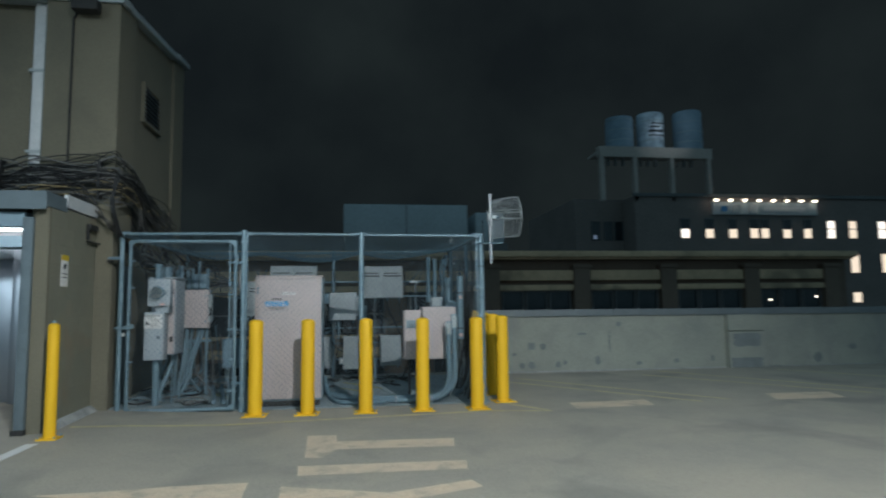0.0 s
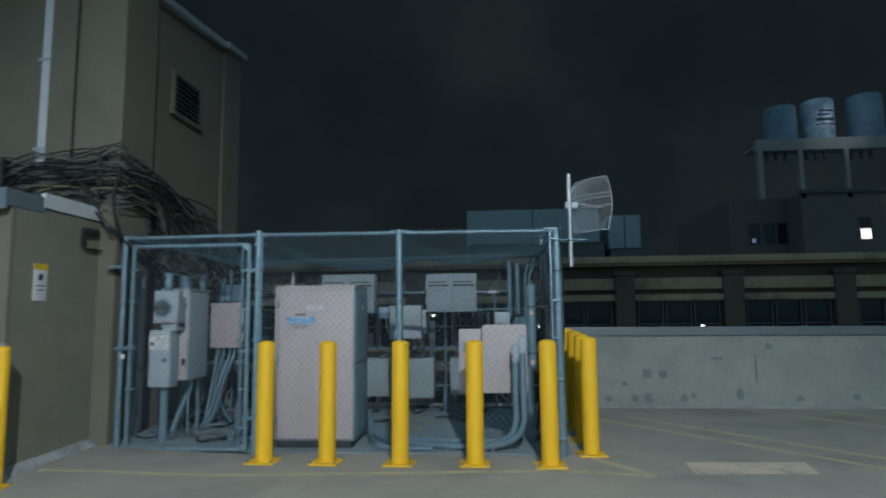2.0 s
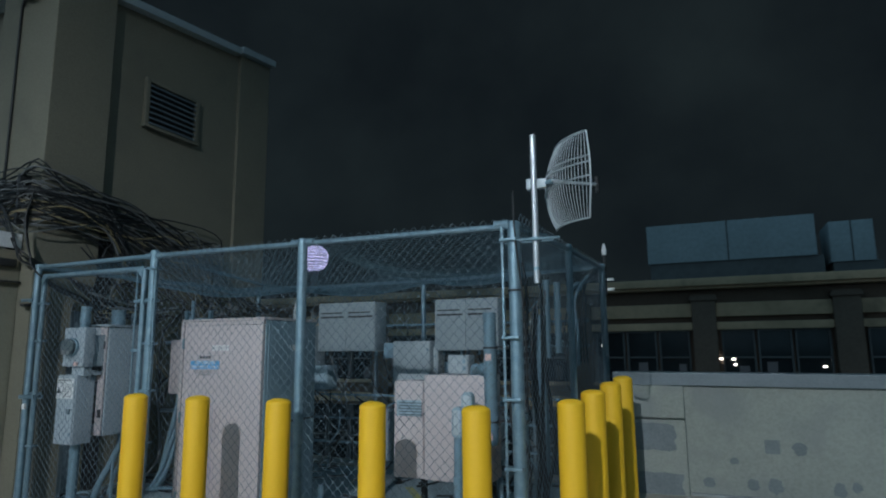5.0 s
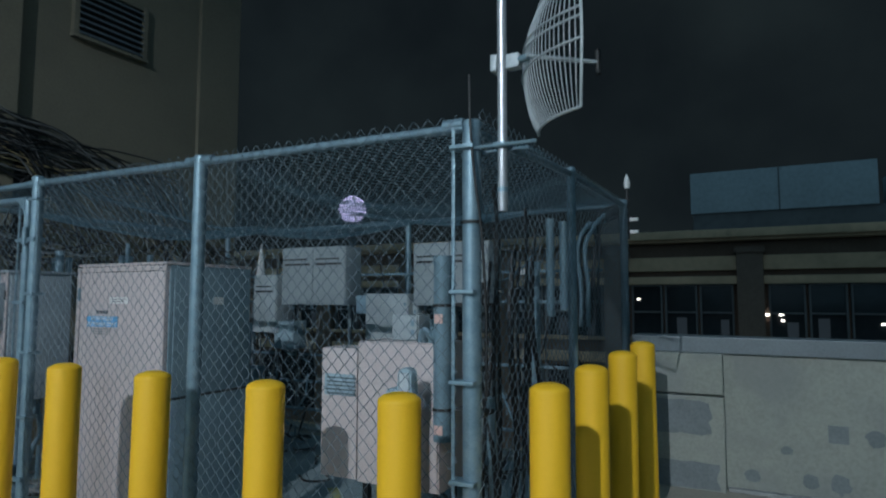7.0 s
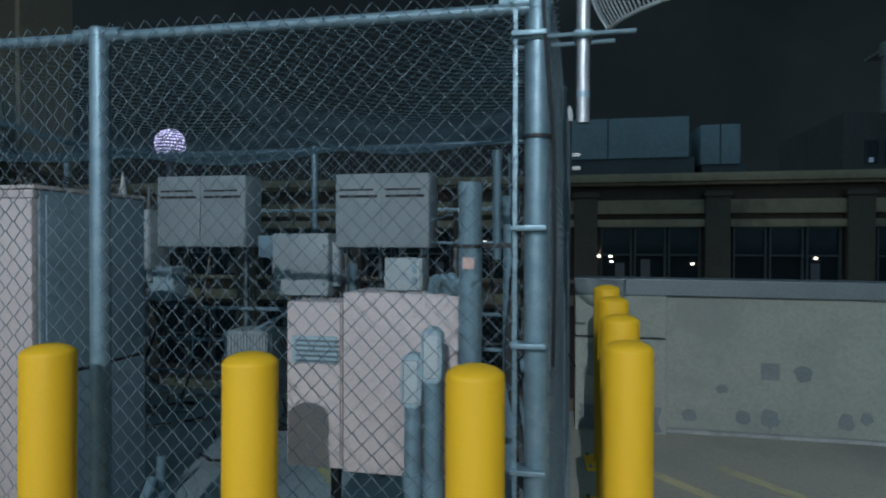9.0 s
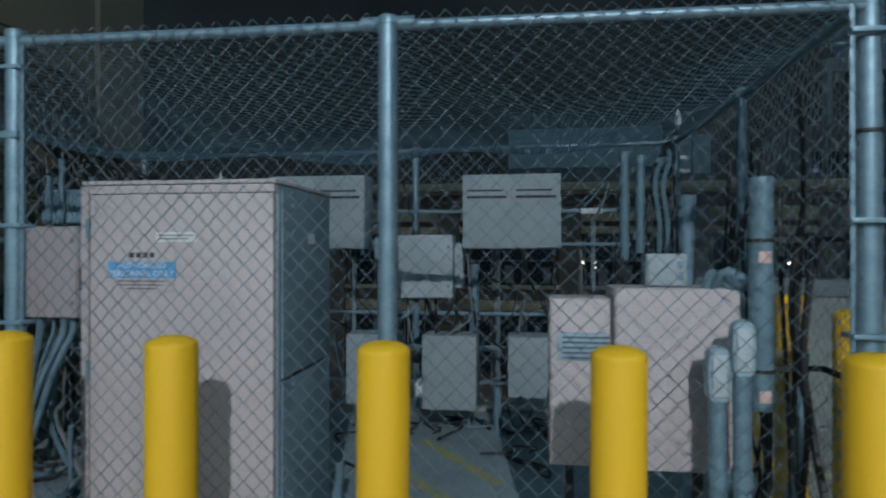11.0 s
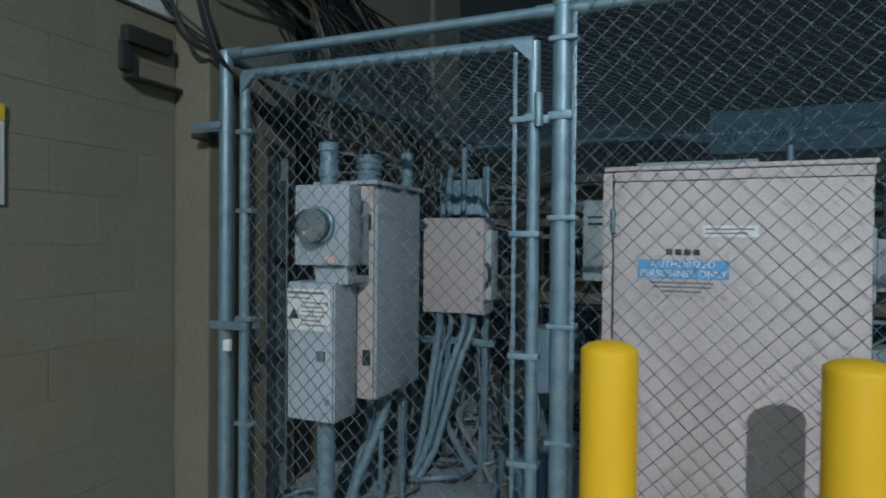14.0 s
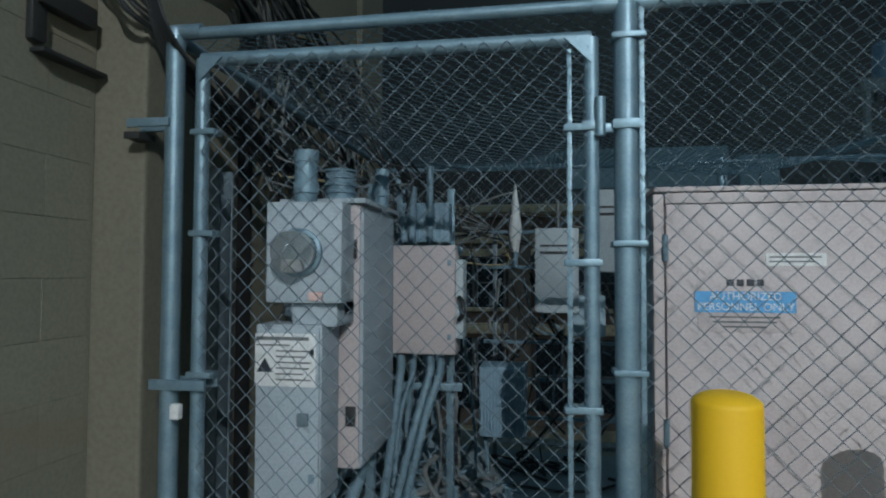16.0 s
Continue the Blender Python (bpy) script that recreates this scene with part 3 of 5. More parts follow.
part("lip", boxes((-3.141, -3.085, 8.39, 8.68, 2.275, 2.29), bevel=0.004), DARK_METAL, scupper)

duct = thing("wall_duct", (-3.98, 8.85, 3.1), "pale painted vertical duct on the tower wall", "duct")
part("body", boxes((-4.06, -3.88, 8.82, 8.945, 2.95, 5.74), bevel=0.015), WHITE_METAL, duct)
for z in (3.5, 4.6):
    part("strap", boxes((-4.10, -3.84, 8.812, 8.948, z, z + 0.04), bevel=0.004), COPING, duct)
wire = thing("wall_conduit", (-3.55, 8.78, 3.1), "thin dark conduit up the tower wall", "conduit")
part("pipe", tubes((((-3.52, 8.68, 3.0), (-3.52, 8.68, 5.3), (-3.46, 8.67, 5.4)), 0.014)), DARK_METAL, wire)
flood = thing("flood_lamp", (-3.3, 8.7, 5.35), "dark unlit floodlight on the tower wall", "flood lamp")
part("housing", boxes((-3.48, -3.15, 8.455, 8.635, 5.34, 5.5), bevel=0.03), DARK_METAL, flood)
part("bracket", boxes((-3.36, -3.26, 8.595, 8.695, 5.38, 5.46), bevel=0.005), DARK_METAL, flood)


# ---- bollards ----
def bollard(name, r, h, label, group):
    ob = thing(name, (0, 0, 0), label, "bollard", group)
    bm = bmesh.new()
    lathe(bm, 0, 0, [(r, 0.012), (r, h - 0.036), (r * 0.985, h - 0.028), (r * 0.93, h - 0.022), (r * 0.75, h - 0.011), (r * 0.45, h - 0.003), (0.01, h)], 32)
    part("sleeve", bm, YELLOW, ob, smooth=60)
    plate = part("base_plate", boxes((-1.7 * r, 1.7 * r, -1.7 * r, 1.7 * r, -0.004, 0.014), bevel=0.004), YELLOW, ob)
    for sx in (-1, 1):
        for sy in (-1, 1):
            bm = bmesh.new()
            lathe(bm, sx * 1.4 * r, sy * 1.4 * r, [(0.014, 0.012), (0.014, 0.026), (0.007, 0.028), (0.007, 0.036)], 6)
            part("bolt", bm, GALV, plate)
    return ob


rnd = random.Random(3)
spots = [(-1.072, 8.38), (-0.422, 8.37), (0.318, 8.35), (1.060, 8.36), (1.79, 8.34), (2.252, 8.80), (2.27, 9.46), (2.285, 10.18), (2.30, 10.88)]
first = bollard("bollard", 0.086, 1.205, "yellow plastic-sleeved steel bollard bolted to the deck", "bollards round the equipment cage")
for i, (x, y) in enumerate(spots):
    m = pose(x, y, ground_at(x, y), rnd.uniform(-0.4, 0.4), rnd.uniform(-0.4, 0.4), rnd.uniform(-6, 6))
    if i == 0:
        first.matrix_basis = m
    else:
        copy_thing(first, m)
slim = bollard("bollard", 0.056, 1.18, "slim yellow steel bollard beside the lobby entrance", "")
part("cap_nut", tubes((((0, 0, 1.175), (0, 0, 1.205)), 0.022), seg=8), GALV, slim)
slim.matrix_basis = pose(-2.935, 7.157, ground_at(-2.935, 7.157))

# ---- chain-link cage ----
FY, EX, BY, WX = 8.66, 1.96, 11.76, -2.805
cage = thing("chain_link_cage", (-0.4, 10.2, 0.04), "galvanised chain-link equipment cage with a netted top", "fence")
G = ground_at


def post(x, y, top, r, name="post"):
    bm = bmesh.new()
    lathe(bm, x, y, [(r, G(x, y) - 0.05), (r, top - 0.02), (r * 1.08, top - 0.02), (r * 1.08, top + 0.006), (r * 0.95, top + 0.014), (r * 0.55, top + 0.020), (r * 0.15, top + 0.022)], 20)
    return part(name, bm, GALV, cage, smooth=50)


POSTS = [(WX, FY, 2.42, 0.032), (-1.28, FY, 2.45, 0.037), (0.27, FY, 2.43, 0.037), (1.945, FY + 0.025, 2.42, 0.042), (2.0, 10.11, 2.475, 0.029), (2.01, BY, 2.50, 0.034), (-0.18, BY, 2.46, 0.030), (-2.75, BY, 2.46, 0.030)]
for p in POSTS:
    post(*p)
for a, b in (((WX, FY, 2.41), (-1.28, FY, 2.42)), ((-1.28, FY, 2.42), (0.27, FY, 2.41)), ((0.27, FY, 2.41), (1.92, FY, 2.40)), ((1.92, FY, 2.40), (2.0, 10.11, 2.45)), ((2.0, 10.11, 2.45), (2.01, BY, 2.47)), ((2.01, BY, 2.47), (-0.18, BY, 2.44)), ((-0.18, BY, 2.44), (-2.95, BY, 2.43)), ((WX, FY, 2.40), (WX, BY, 2.43))):
    part("top_rail", tubes((((Vector(a)), Vector(b)), 0.021), seg=12), GALV, cage)
for x, y in ((-1.28, FY), (0.27, FY), (1.92, FY), (WX, FY)):
    part("rail_sleeve", tubes((((x - (0.10 if -2 < x < 1 else 0.0 if x < 0 else 0.10), y, 2.418), (x + (0.10 if x < 1 else 0.0), y, 2.418)), 0.027), seg=12), GALV, cage)
# tension bars with their bands
for x, y, dx in ((-1.235, FY, 0.05), (1.875, FY, -0.05)):
    bar = part("tension_bar", boxes((x - 0.008, x + 0.008, y - 0.022, y - 0.014, 0.10, 2.40), bevel=0.002), GALV, cage)
    for z in (0.25, 0.85, 1.27, 1.66, 2.30):
        px = -1.28 if x < 0 else 1.935
        part("band", boxes((min(px - 0.045, x - 0.012), max(px + 0.045, x + 0.012), y - 0.043, y + 0.043, z, z + 0.018), bevel=0.004), GALV, bar)
chain_link("mesh", (-1.25, FY - 0.03, 0.09), (1, 0, 0), 3.15, (0, 0, 1), 2.36, WIRE, cage, "woven galvanised front mesh")
chain_link("mesh", (EX + 0.03, FY, 0.07), (0.018, 1, 0), 3.10, (0, 0.005, 1), 2.42, WIRE, cage, "woven galvanised side mesh")
chain_link("mesh", (2.0, BY + 0.02, 0.12), (-1, 0, 0), 4.85, (0, 0, 1), 2.35, WIRE, cage, "woven galvanised rear mesh")


def top_sag(x, y):
    u, w = (x + 0.45) / 2.4, (y - 10.2) / 1.55
    dip = max(0, 1 - u * u) ** 0.5 * max(0, 1 - w * w)
    bay = abs(math.sin(math.pi * (x + 1.28) / 1.58))
    return -0.02 - 0.27 * dip * (0.55 + 0.45 * bay) + 0.035 * noise.noise((x * 1.7, y * 1.7, 0.3))


chain_link("roof_mesh", (WX, FY + 0.01, 2.45), (1, 0, 0), 4.82, (0, 1, 0.009), 3.10, NET, cage, "sagging woven wire netting over the cage", pitch=0.06, r=0.0014, sag=top_sag)

gate = thing("chain_link_gate", (-2.07, FY, 0.1), "closed galvanised chain-link gate of the cage", "gate")
gx0, gx1, gz0, gz1 = -2.70, -1.385, 0.135, 2.315
for name, a, b in (("stile", (gx0, FY, gz0), (gx0, FY, gz1)), ("stile", (gx1, FY, gz0), (gx1, FY, gz1)), ("rail", (gx0, FY, gz1), (gx1, FY, gz1)), ("rail", (gx0, FY, gz0), (gx1, FY, gz0))):
    part(name, tubes(((a, b), 0.024), seg=14), GALV, gate)
for sx, x in ((1, gx0), (-1, gx1)):
    for sz, z in ((-1, gz1), (1, gz0)):
        bm = bmesh.new()
        tri = [(x, z), (x + sx * 0.085, z), (x, z + sz * 0.085)]
        f = [bm.verts.new((u, FY - 0.030, w)) for u, w in tri]
        g = [bm.verts.new((u, FY - 0.024, w)) for u, w in tri]
        bm.faces.new(f)
        bm.faces.new(g[::-1])
        for k in range(3):
            bm.faces.new((f[k], f[(k + 1) % 3], g[(k + 1) % 3], g[k]))
        part("corner_plate", bm, GALV, gate)
bar = part("tension_bar", boxes((gx1 - 0.075, gx1 - 0.06, FY - 0.02, FY - 0.012, 0.16, 2.28), bevel=0.002), GALV, gate)
for z in (0.35, 0.75, 1.15, 1.6, 2.02):
    part("band", boxes((gx1 - 0.085, gx1 + 0.03, FY - 0.03, FY + 0.03, z, z + 0.022), bevel=0.004), GALV, bar)
for z in (0.75, 1.22, 1.7, 2.05):
    part("tie_band", boxes((gx0 - 0.03, gx0 + 0.06, FY - 0.03, FY + 0.03, z, z + 0.02), bevel=0.004), GALV, gate)
for z in (0.45, 2.02):
    part("hinge", boxes((gx1 - 0.03, -1.345, FY - 0.032, FY + 0.03, z, z + 0.03), (-1.325, -1.24, FY - 0.042, FY + 0.042, z, z + 0.03), (-1.375, -1.32, FY - 0.03, FY - 0.01, z - 0.01, z + 0.02), bevel=0.005), GALV, gate)
    part("hinge_pin", tubes((((-1.36, FY - 0.03, z - 0.02), (-1.36, FY - 0.03, z + 0.10)), 0.016), seg=10), GALV, gate)
latch = part("latch", boxes((WX - 0.05, gx0 + 0.05, FY - 0.048, FY - 0.034, 1.18, 1.215), (WX - 0.05, gx0 + 0.05, FY + 0.034, FY + 0.048, 1.18, 1.215), bevel=0.004), GALV, gate)
part("padlock", boxes((-2.757, -2.722, FY - 0.075, FY - 0.05, 1.09, 1.14), bevel=0.006), PAPER, latch, "small pale padlock")
chain_link("mesh", (gx0 + 0.01, FY - 0.026, gz0), (1, 0, 0), gx1 - gx0 - 0.02, (0, 0, 1), gz1 - gz0, WIRE, gate, "woven galvanised gate mesh", pitch=0.071)
wallclip = thing("wall_clip", (-2.93, FY, 2.1), "steel bracket tying the cage post to the wall", "bracket")
part("arm", boxes((-2.96, -2.80, FY - 0.045, FY - 0.03, 2.08, 2.11), (-2.96, -2.80, FY + 0.03, FY + 0.045, 2.08, 2.11), bevel=0.003), GALV, wallclip)
part("plate", boxes((-2.97, -2.91, FY - 0.045, FY + 0.05, 2.04, 2.065), bevel=0.004), DARK_METAL, wallclip)


# ---- equipment inside the cage ----
# tall cabinet
cab = thing("telecom_cabinet", (-0.735, 9.3, G(-0.7, 9.3)), "tall off-white outdoor telecom cabinet with one door", "cabinet")
cz = G(-0.7, 9.3)
part("plinth", boxes((-1.15, -0.31, 8.925, 9.60, cz - 0.02, cz + 0.07), bevel=0.004), DARK_METAL, cab)
# body and side panels carry their shade in the colour
part("body", boxes((-1.17, -0.28, 8.925, 9.62, cz + 0.07, 1.855), bevel=0.008), SHADED_SIDE, cab, "cabinet body with the cool shade of its sides in the colour")
part("header_strip", boxes((-1.138, -0.284, 8.891, 8.925, 1.817, 1.853), bevel=0.004), CABINET, cab)
part("top_cap", boxes((-1.175, -0.275, 8.887, 9.625, 1.856, 1.874), bevel=0.006), CABINET, cab)
door = part("door", boxes((-1.135, -0.29, 8.89, 8.926, cz + 0.10, 1.814), bevel=0.004), CABINET, cab)
part("hinge_post", boxes((-1.178, -1.142, 8.887, 8.925, cz + 0.09, 1.85), bevel=0.005), CABINET, cab)
for z in (0.35, 1.0, 1.62):
    part("hinge", tubes((((-1.14, 8.883, z), (-1.14, 8.883, z + 0.09)), 0.010), seg=8), GALV, door)
part("side_panel", boxes((-0.283, -0.274, 8.955, 9.60, cz + 0.09, 0.996), bevel=0.003), SHADED_SIDE, cab)
part("side_panel", boxes((-0.283, -0.274, 8.955, 9.60, 1.014, 1.83), bevel=0.003), SHADED_SIDE, cab)
part("joint", boxes((-0.2815, -0.2785, 8.955, 9.60, 0.996, 1.014)), RUBBER, cab, "dark rubber joint between the side panels")
for z in (0.97, 1.77):
    part("screw", tubes((((-0.276, 9.07, z), (-0.264, 9.07, z)), 0.010), seg=8), GALV, cab)
part("side_label", boxes((-0.275, -0.2725, 9.27, 9.36, 1.60, 1.65)), PAPER, cab)
placard = part("placard", boxes((-1.035, -0.735, 8.886, 8.891, 1.385, 1.59), bevel=0.001), CABINET, cab, "off-white notice placard with a blue band")
part("band", boxes((-1.045, -0.730, 8.8835, 8.8875, 1.450, 1.520)), BLUE, placard, "blue band with white words")
F = Matrix.Rotation(radians(90), 4, "X")
lettering("lettering", "AUTHORIZED", 0.036, Matrix.Translation((-0.887, 8.883, 1.503)) @ F, PAPER, placard, "white capital letters")
lettering("lettering", "PERSONNEL ONLY", 0.036, Matrix.Translation((-0.887, 8.883, 1.468)) @ F, PAPER, placard, "white capital letters")
part("logo", boxes((-0.945, -0.922, 8.884, 8.8865, 1.538, 1.560), (-0.913, -0.890, 8.884, 8.8865, 1.538, 1.560), (-0.882, -0.858, 8.884, 8.8865, 1.538, 1.560), (-0.850, -0.828, 8.884, 8.8865, 1.538, 1.560), bevel=0.001), INK, placard, "plain dark marks of a maker")
for xa, xb, za in ((-1.0, -0.78, 1.432), (-0.99, -0.79, 1.416), (-0.96, -0.82, 1.400)):
    part("text_bar", boxes((xa, xb, 8.884, 8.8865, za, za + 0.006)), GREY_CABLE, placard)
note = part("notice", boxes((-0.82, -0.635, 8.887, 8.891, 1.605, 1.648)), PAPER, cab, "small white notice")
part("text_bars", boxes((-0.81, -0.65, 8.885, 8.8875, 1.632, 1.637), (-0.81, -0.67, 8.885, 8.8875, 1.617, 1.622)), GREY_CABLE, note)


cab.location.x += 0.013


def wall_box(name, x0, x1, y0, y1, z0, z1, mat, label, category="equipment box", lid=0.012, split=False, ribs=0, feet=0, slots=False, group="", latches=True):
    """A sheet-metal enclosure: body, door with a shadow gap, latches."""
    ob = thing(name, ((x0 + x1) / 2, (y0 + y1) / 2, z0), label, category, group)
    part("body", boxes((x0, x1, y0 + 0.012, y1, z0, z1), bevel=0.008), mat, ob)
    doors = [(x0 + 0.006, (x0 + x1) / 2 - 0.003), ((x0 + x1) / 2 + 0.003, x1 - 0.006)] if split else [(x0 + 0.006, x1 - 0.006)]
    for a, b in doors:
        d = part("door", boxes((a, b, y0, y0 + lid, z0 + 0.006, z1 - 0.006), bevel=0.005), mat, ob)
        if slots:
            part("slot", boxes((a + 0.03, b - 0.03, y0 - 0.003, y0 + 0.002, z1 - 0.180, z1 - 0.160), (a + 0.03, b - 0.06, y0 - 0.003, y0 + 0.002, z1 - 0.128, z1 - 0.114)), DARK_METAL, d)
        elif not ribs and latches:
            for zl in (z0 + 0.08, z1 - 0.11):
                part("latch", boxes((b - 0.035, b - 0.015, y0 - 0.006, y0 + 0.002, zl, zl + 0.03), bevel=0.003), GALV, d)
    for i in range(ribs):
        x = x0 + 0.02 + (x1 - x0 - 0.04) * i / (ribs - 1)
        part("fin", boxes((x - 0.003, x + 0.003, y0 - 0.012, y0 + 0.002, z0 + 0.02, z1 - 0.02)), mat, ob)
    for i in range(feet):
        x = x0 + 0.05 + (x1 - x0 - 0.1) * i / max(1, feet - 1)
        part("cable_gland", tubes((((x, (y0 + y1) / 2, z0 + 0.002), (x, (y0 + y1) / 2, z0 - 0.045)), 0.014), seg=10), GALV, ob)
    return ob


# rear rack with the radio units
rack = thing("strut_rack", (0, 11.33, G(0, 11.3)), "galvanised strut rack for radio units", "rack")
for z in (1.88, 1.62, 1.07, 0.80, 0.52):
    part("strut", boxes((-1.98, 1.92, 11.30, 11.34, z - 0.012, z + 0.012), bevel=0.003), CONDUIT, rack)
for x in (-1.9, -0.62, 0.56, 1.30):
    up = part("upright", boxes((x - 0.015, x + 0.015, 11.342, 11.375, G(x, 11.3) - 0.01, 1.90), bevel=0.003), STEEL_GREY, rack)
    part("foot", boxes((x - 0.08, x + 0.08, 11.29, 11.45, G(x, 11.3) - 0.01, G(x, 11.3) + 0.012), bevel=0.003), GALV, up)
tag = part("tag", boxes((1.20, 1.36, 11.292, 11.302, 1.855, 1.895), bevel=0.003), PAPER, rack, "white tag on the strut")
wall_box("radio_unit", 0.308, 1.036, 11.01, 11.30, 1.582, 2.137, RADIO_GREY, "grey double radio unit on the strut rack", "radio unit", split=True, slots=True, feet=4, group="radio units on the rack")
wall_box("radio_unit", -1.227, -0.45, 11.03, 11.30, 1.582, 2.15, RADIO_GREY, "grey double radio unit on the strut rack", "radio unit", split=True, slots=True, feet=4, group="radio units on the rack")
wall_box("radio_unit", -1.60, -1.30, 11.03, 11.30, 1.30, 1.887, PALE_BOX, "narrow pale grey radio unit on the strut rack", "radio unit", slots=True, feet=2, group="radio units on the rack")
wall_box("junction_box", -0.234, 0.229, 11.06, 11.30, 1.205, 1.69, PALE_BOX, "pale grey junction box on the strut rack", "junction box", feet=2)
wall_box("small_box", -0.40, -0.24, 11.14, 11.30, 1.50, 1.675, BLUE_BOX, "small blue-grey plastic box on the rack", "junction box")
wall_box("small_box", 0.235, 0.30, 11.12, 11.30, 1.28, 1.62, PALE_BOX, "slim pale box beside the junction box", "junction box")
for x0, x1, z0 in ((-0.584, -0.20, 0.40), (0.005, 0.415, 0.375), (0.645, 1.0, 0.42), (-1.98, -1.66, 0.45)):
    wall_box("power_unit", x0, x1, 10.98, 11.29, z0, 0.93, RADIO_GREY if x0 > -1 else BLUE_BOX, "grey ribbed power unit on the lower strut", "power unit", ribs=14, feet=2, group="power units on the rack")
wall_box("tag_box", -0.06, 0.012, 11.05, 11.29, 0.46, 0.56, PAPER, "tiny white box beside a power unit", "junction box")
wall_box("breaker_box", -1.36, -1.12, 11.08, 11.30, 1.14, 1.42, GREY_BOX, "small grey breaker box on the rack", "junction box")

# white and grey cabinets near the front corner
base3 = thing("strut_stand", (1.3, 9.25, G(1.3, 9.25)), "galvanised strut stand under the white cabinets", "stand")
for x in (0.98, 1.55):
    part("upright", boxes((x - 0.02, x + 0.02, 9.30, 9.34, G(x, 9.3) - 0.01, 1.30), bevel=0.003), DARK_METAL, base3)
for z in (0.78, 1.2):
    part("cross_bar", boxes((0.90, 1.66, 9.26, 9.30, z - 0.02, z + 0.02), bevel=0.003), GALV, base3)
side = wall_box("power_cabinet", 0.88, 1.128, 9, 9.23, 0.675, 1.37, CABINET, "narrow white power cabinet with a vent", "cabinet", latches=False)
vent = part("vent", boxes((0.91, 1.11, 8.992, 9.002, 1.115, 1.23), bevel=0.003), GREY_BOX, side, "grey louvred vent")
for i in range(5):
    part("slat", boxes((0.93, 1.12, 8.986, 8.994, 1.123 + i * 0.021, 1.131 + i * 0.021)), STEEL_GREY, vent)
wall_box("power_cabinet", 1.140, 1.627, 8.975, 9.28, 0.675, 1.415, CABINET, "white wall-mounted power cabinet, door closed", "cabinet", latches=False)
wall_box("small_box", 1.285, 1.45, 9.08, 9.22, 1.415, 1.555, RADIO_GREY, "small grey box on top of the white cabinet", "junction box")
bundle = thing("cable_wrap", (1.60, 9.1, 1.405), "wrapped grey cable ends on the white cabinet", "cable")
bm = bmesh.new()
for i in range(5):
    a = random.Random(i)
    tube(bm, curve((1.50 + 0.03 * i, 9.02, 1.415), (1.53 + 0.03 * i, 8.98 + a.uniform(-0.03, 0.03), 1.44 + a.uniform(0, 0.05)), (1.60 + 0.02 * i, 9.0, 1.42), (1.63, 9.05 + 0.02 * i, 1.47)), 0.017, 8)
part("sleeve", bm, CONDUIT, bundle)

for i, (x, y, ztop) in enumerate(((1.565, 8.78, 1.315), (1.485, 8.80, 1.215))):
    ob = thing("conduit_elbow", (x, y, 0.1), "grey conduit with an oval access cover", "conduit", "conduits with access covers")
    bm = bmesh.new()
    prof = []
    n = 24
    w, h = 0.040, 0.105
    for k in range(n):
        ang = 2 * math.pi * k / n
        prof.append((x + w * math.cos(ang), ztop - h + (h - w) * (1 if math.sin(ang) > 0 else -1) * min(1, abs(math.sin(ang)) * 8) + w * math.sin(ang)))
    f = [bm.verts.new((u, y - 0.03, z)) for u, z in prof]
    g = [bm.verts.new((u, y + 0.03, z)) for u, z in prof]
    bm.faces.new(f)
    bm.faces.new(g[::-1])
    for k in range(n):
        bm.faces.new((f[k], f[(k + 1) % n], g[(k + 1) % n], g[k]))
    bmesh.ops.bevel(bm, geom=bm.edges[:], offset=0.004, segments=1, affect="EDGES")
    body = part("body", bm, GREY_BOX, ob)
    part("cover", boxes((x - 0.028, x + 0.028, y - 0.036, y - 0.028, ztop - 0.185, ztop - 0.025), bevel=0.010), PALE_BOX, body)
    pts = curve((x, y, ztop - 0.2), (x, y, 0.62), (x, y, 0.42), (x - 0.06, y + 0.02, 0.27), (x - 0.22, y + 0.05, 0.165), (x - 0.45, y + 0.07, 0.135), (0.75, 8.90 + 0.07 * i, 0.132), (0.35, 9.02 + 0.08 * i, 0.137), (-0.05, 9.30 + 0.1 * i, 0.15), (-0.24, 9.66 + 0.08 * i, 0.175))
    part("pipe", tubes((pts, 0.033), seg=12), CONDUIT, ob)
    for px, py, pz in ((0.75, 8.90 + 0.07 * i, 0.132), (x - 0.33, y + 0.06, 0.148)):
        part("clamp", boxes((px - 0.015, px + 0.015, py - 0.045, py + 0.045, G(px, py) - 0.004, pz + 0.043), bevel=0.006), STAINLESS, ob)
    part("coupling", tubes((((x, y, 0.70), (x, y, 0.76)), 0.040), seg=12), CONDUIT, ob)
more = thing("floor_conduit", (0.4, 9.3, 0.06), "low grey conduits along the cage floor", "conduit")
part("pipe", tubes((curve((-0.24, 9.72, 0.4), (-0.22, 9.70, 0.18), (0.1, 9.42, 0.142), (0.5, 9.2, 0.135), (1.0, 9.18, 0.135), (1.45, 9.25, 0.145), (1.6, 9.30, 0.3), (1.6, 9.30, 0.67)), 0.026), seg=10), CONDUIT, more)
part("pipe", tubes((curve((-0.22, 9.62, 0.3), (-0.18, 9.4, 0.15), (-0.05, 8.95, 0.132), (0.15, 8.84, 0.126), (0.6, 8.80, 0.124)), 0.028), seg=10), CONDUIT, more)

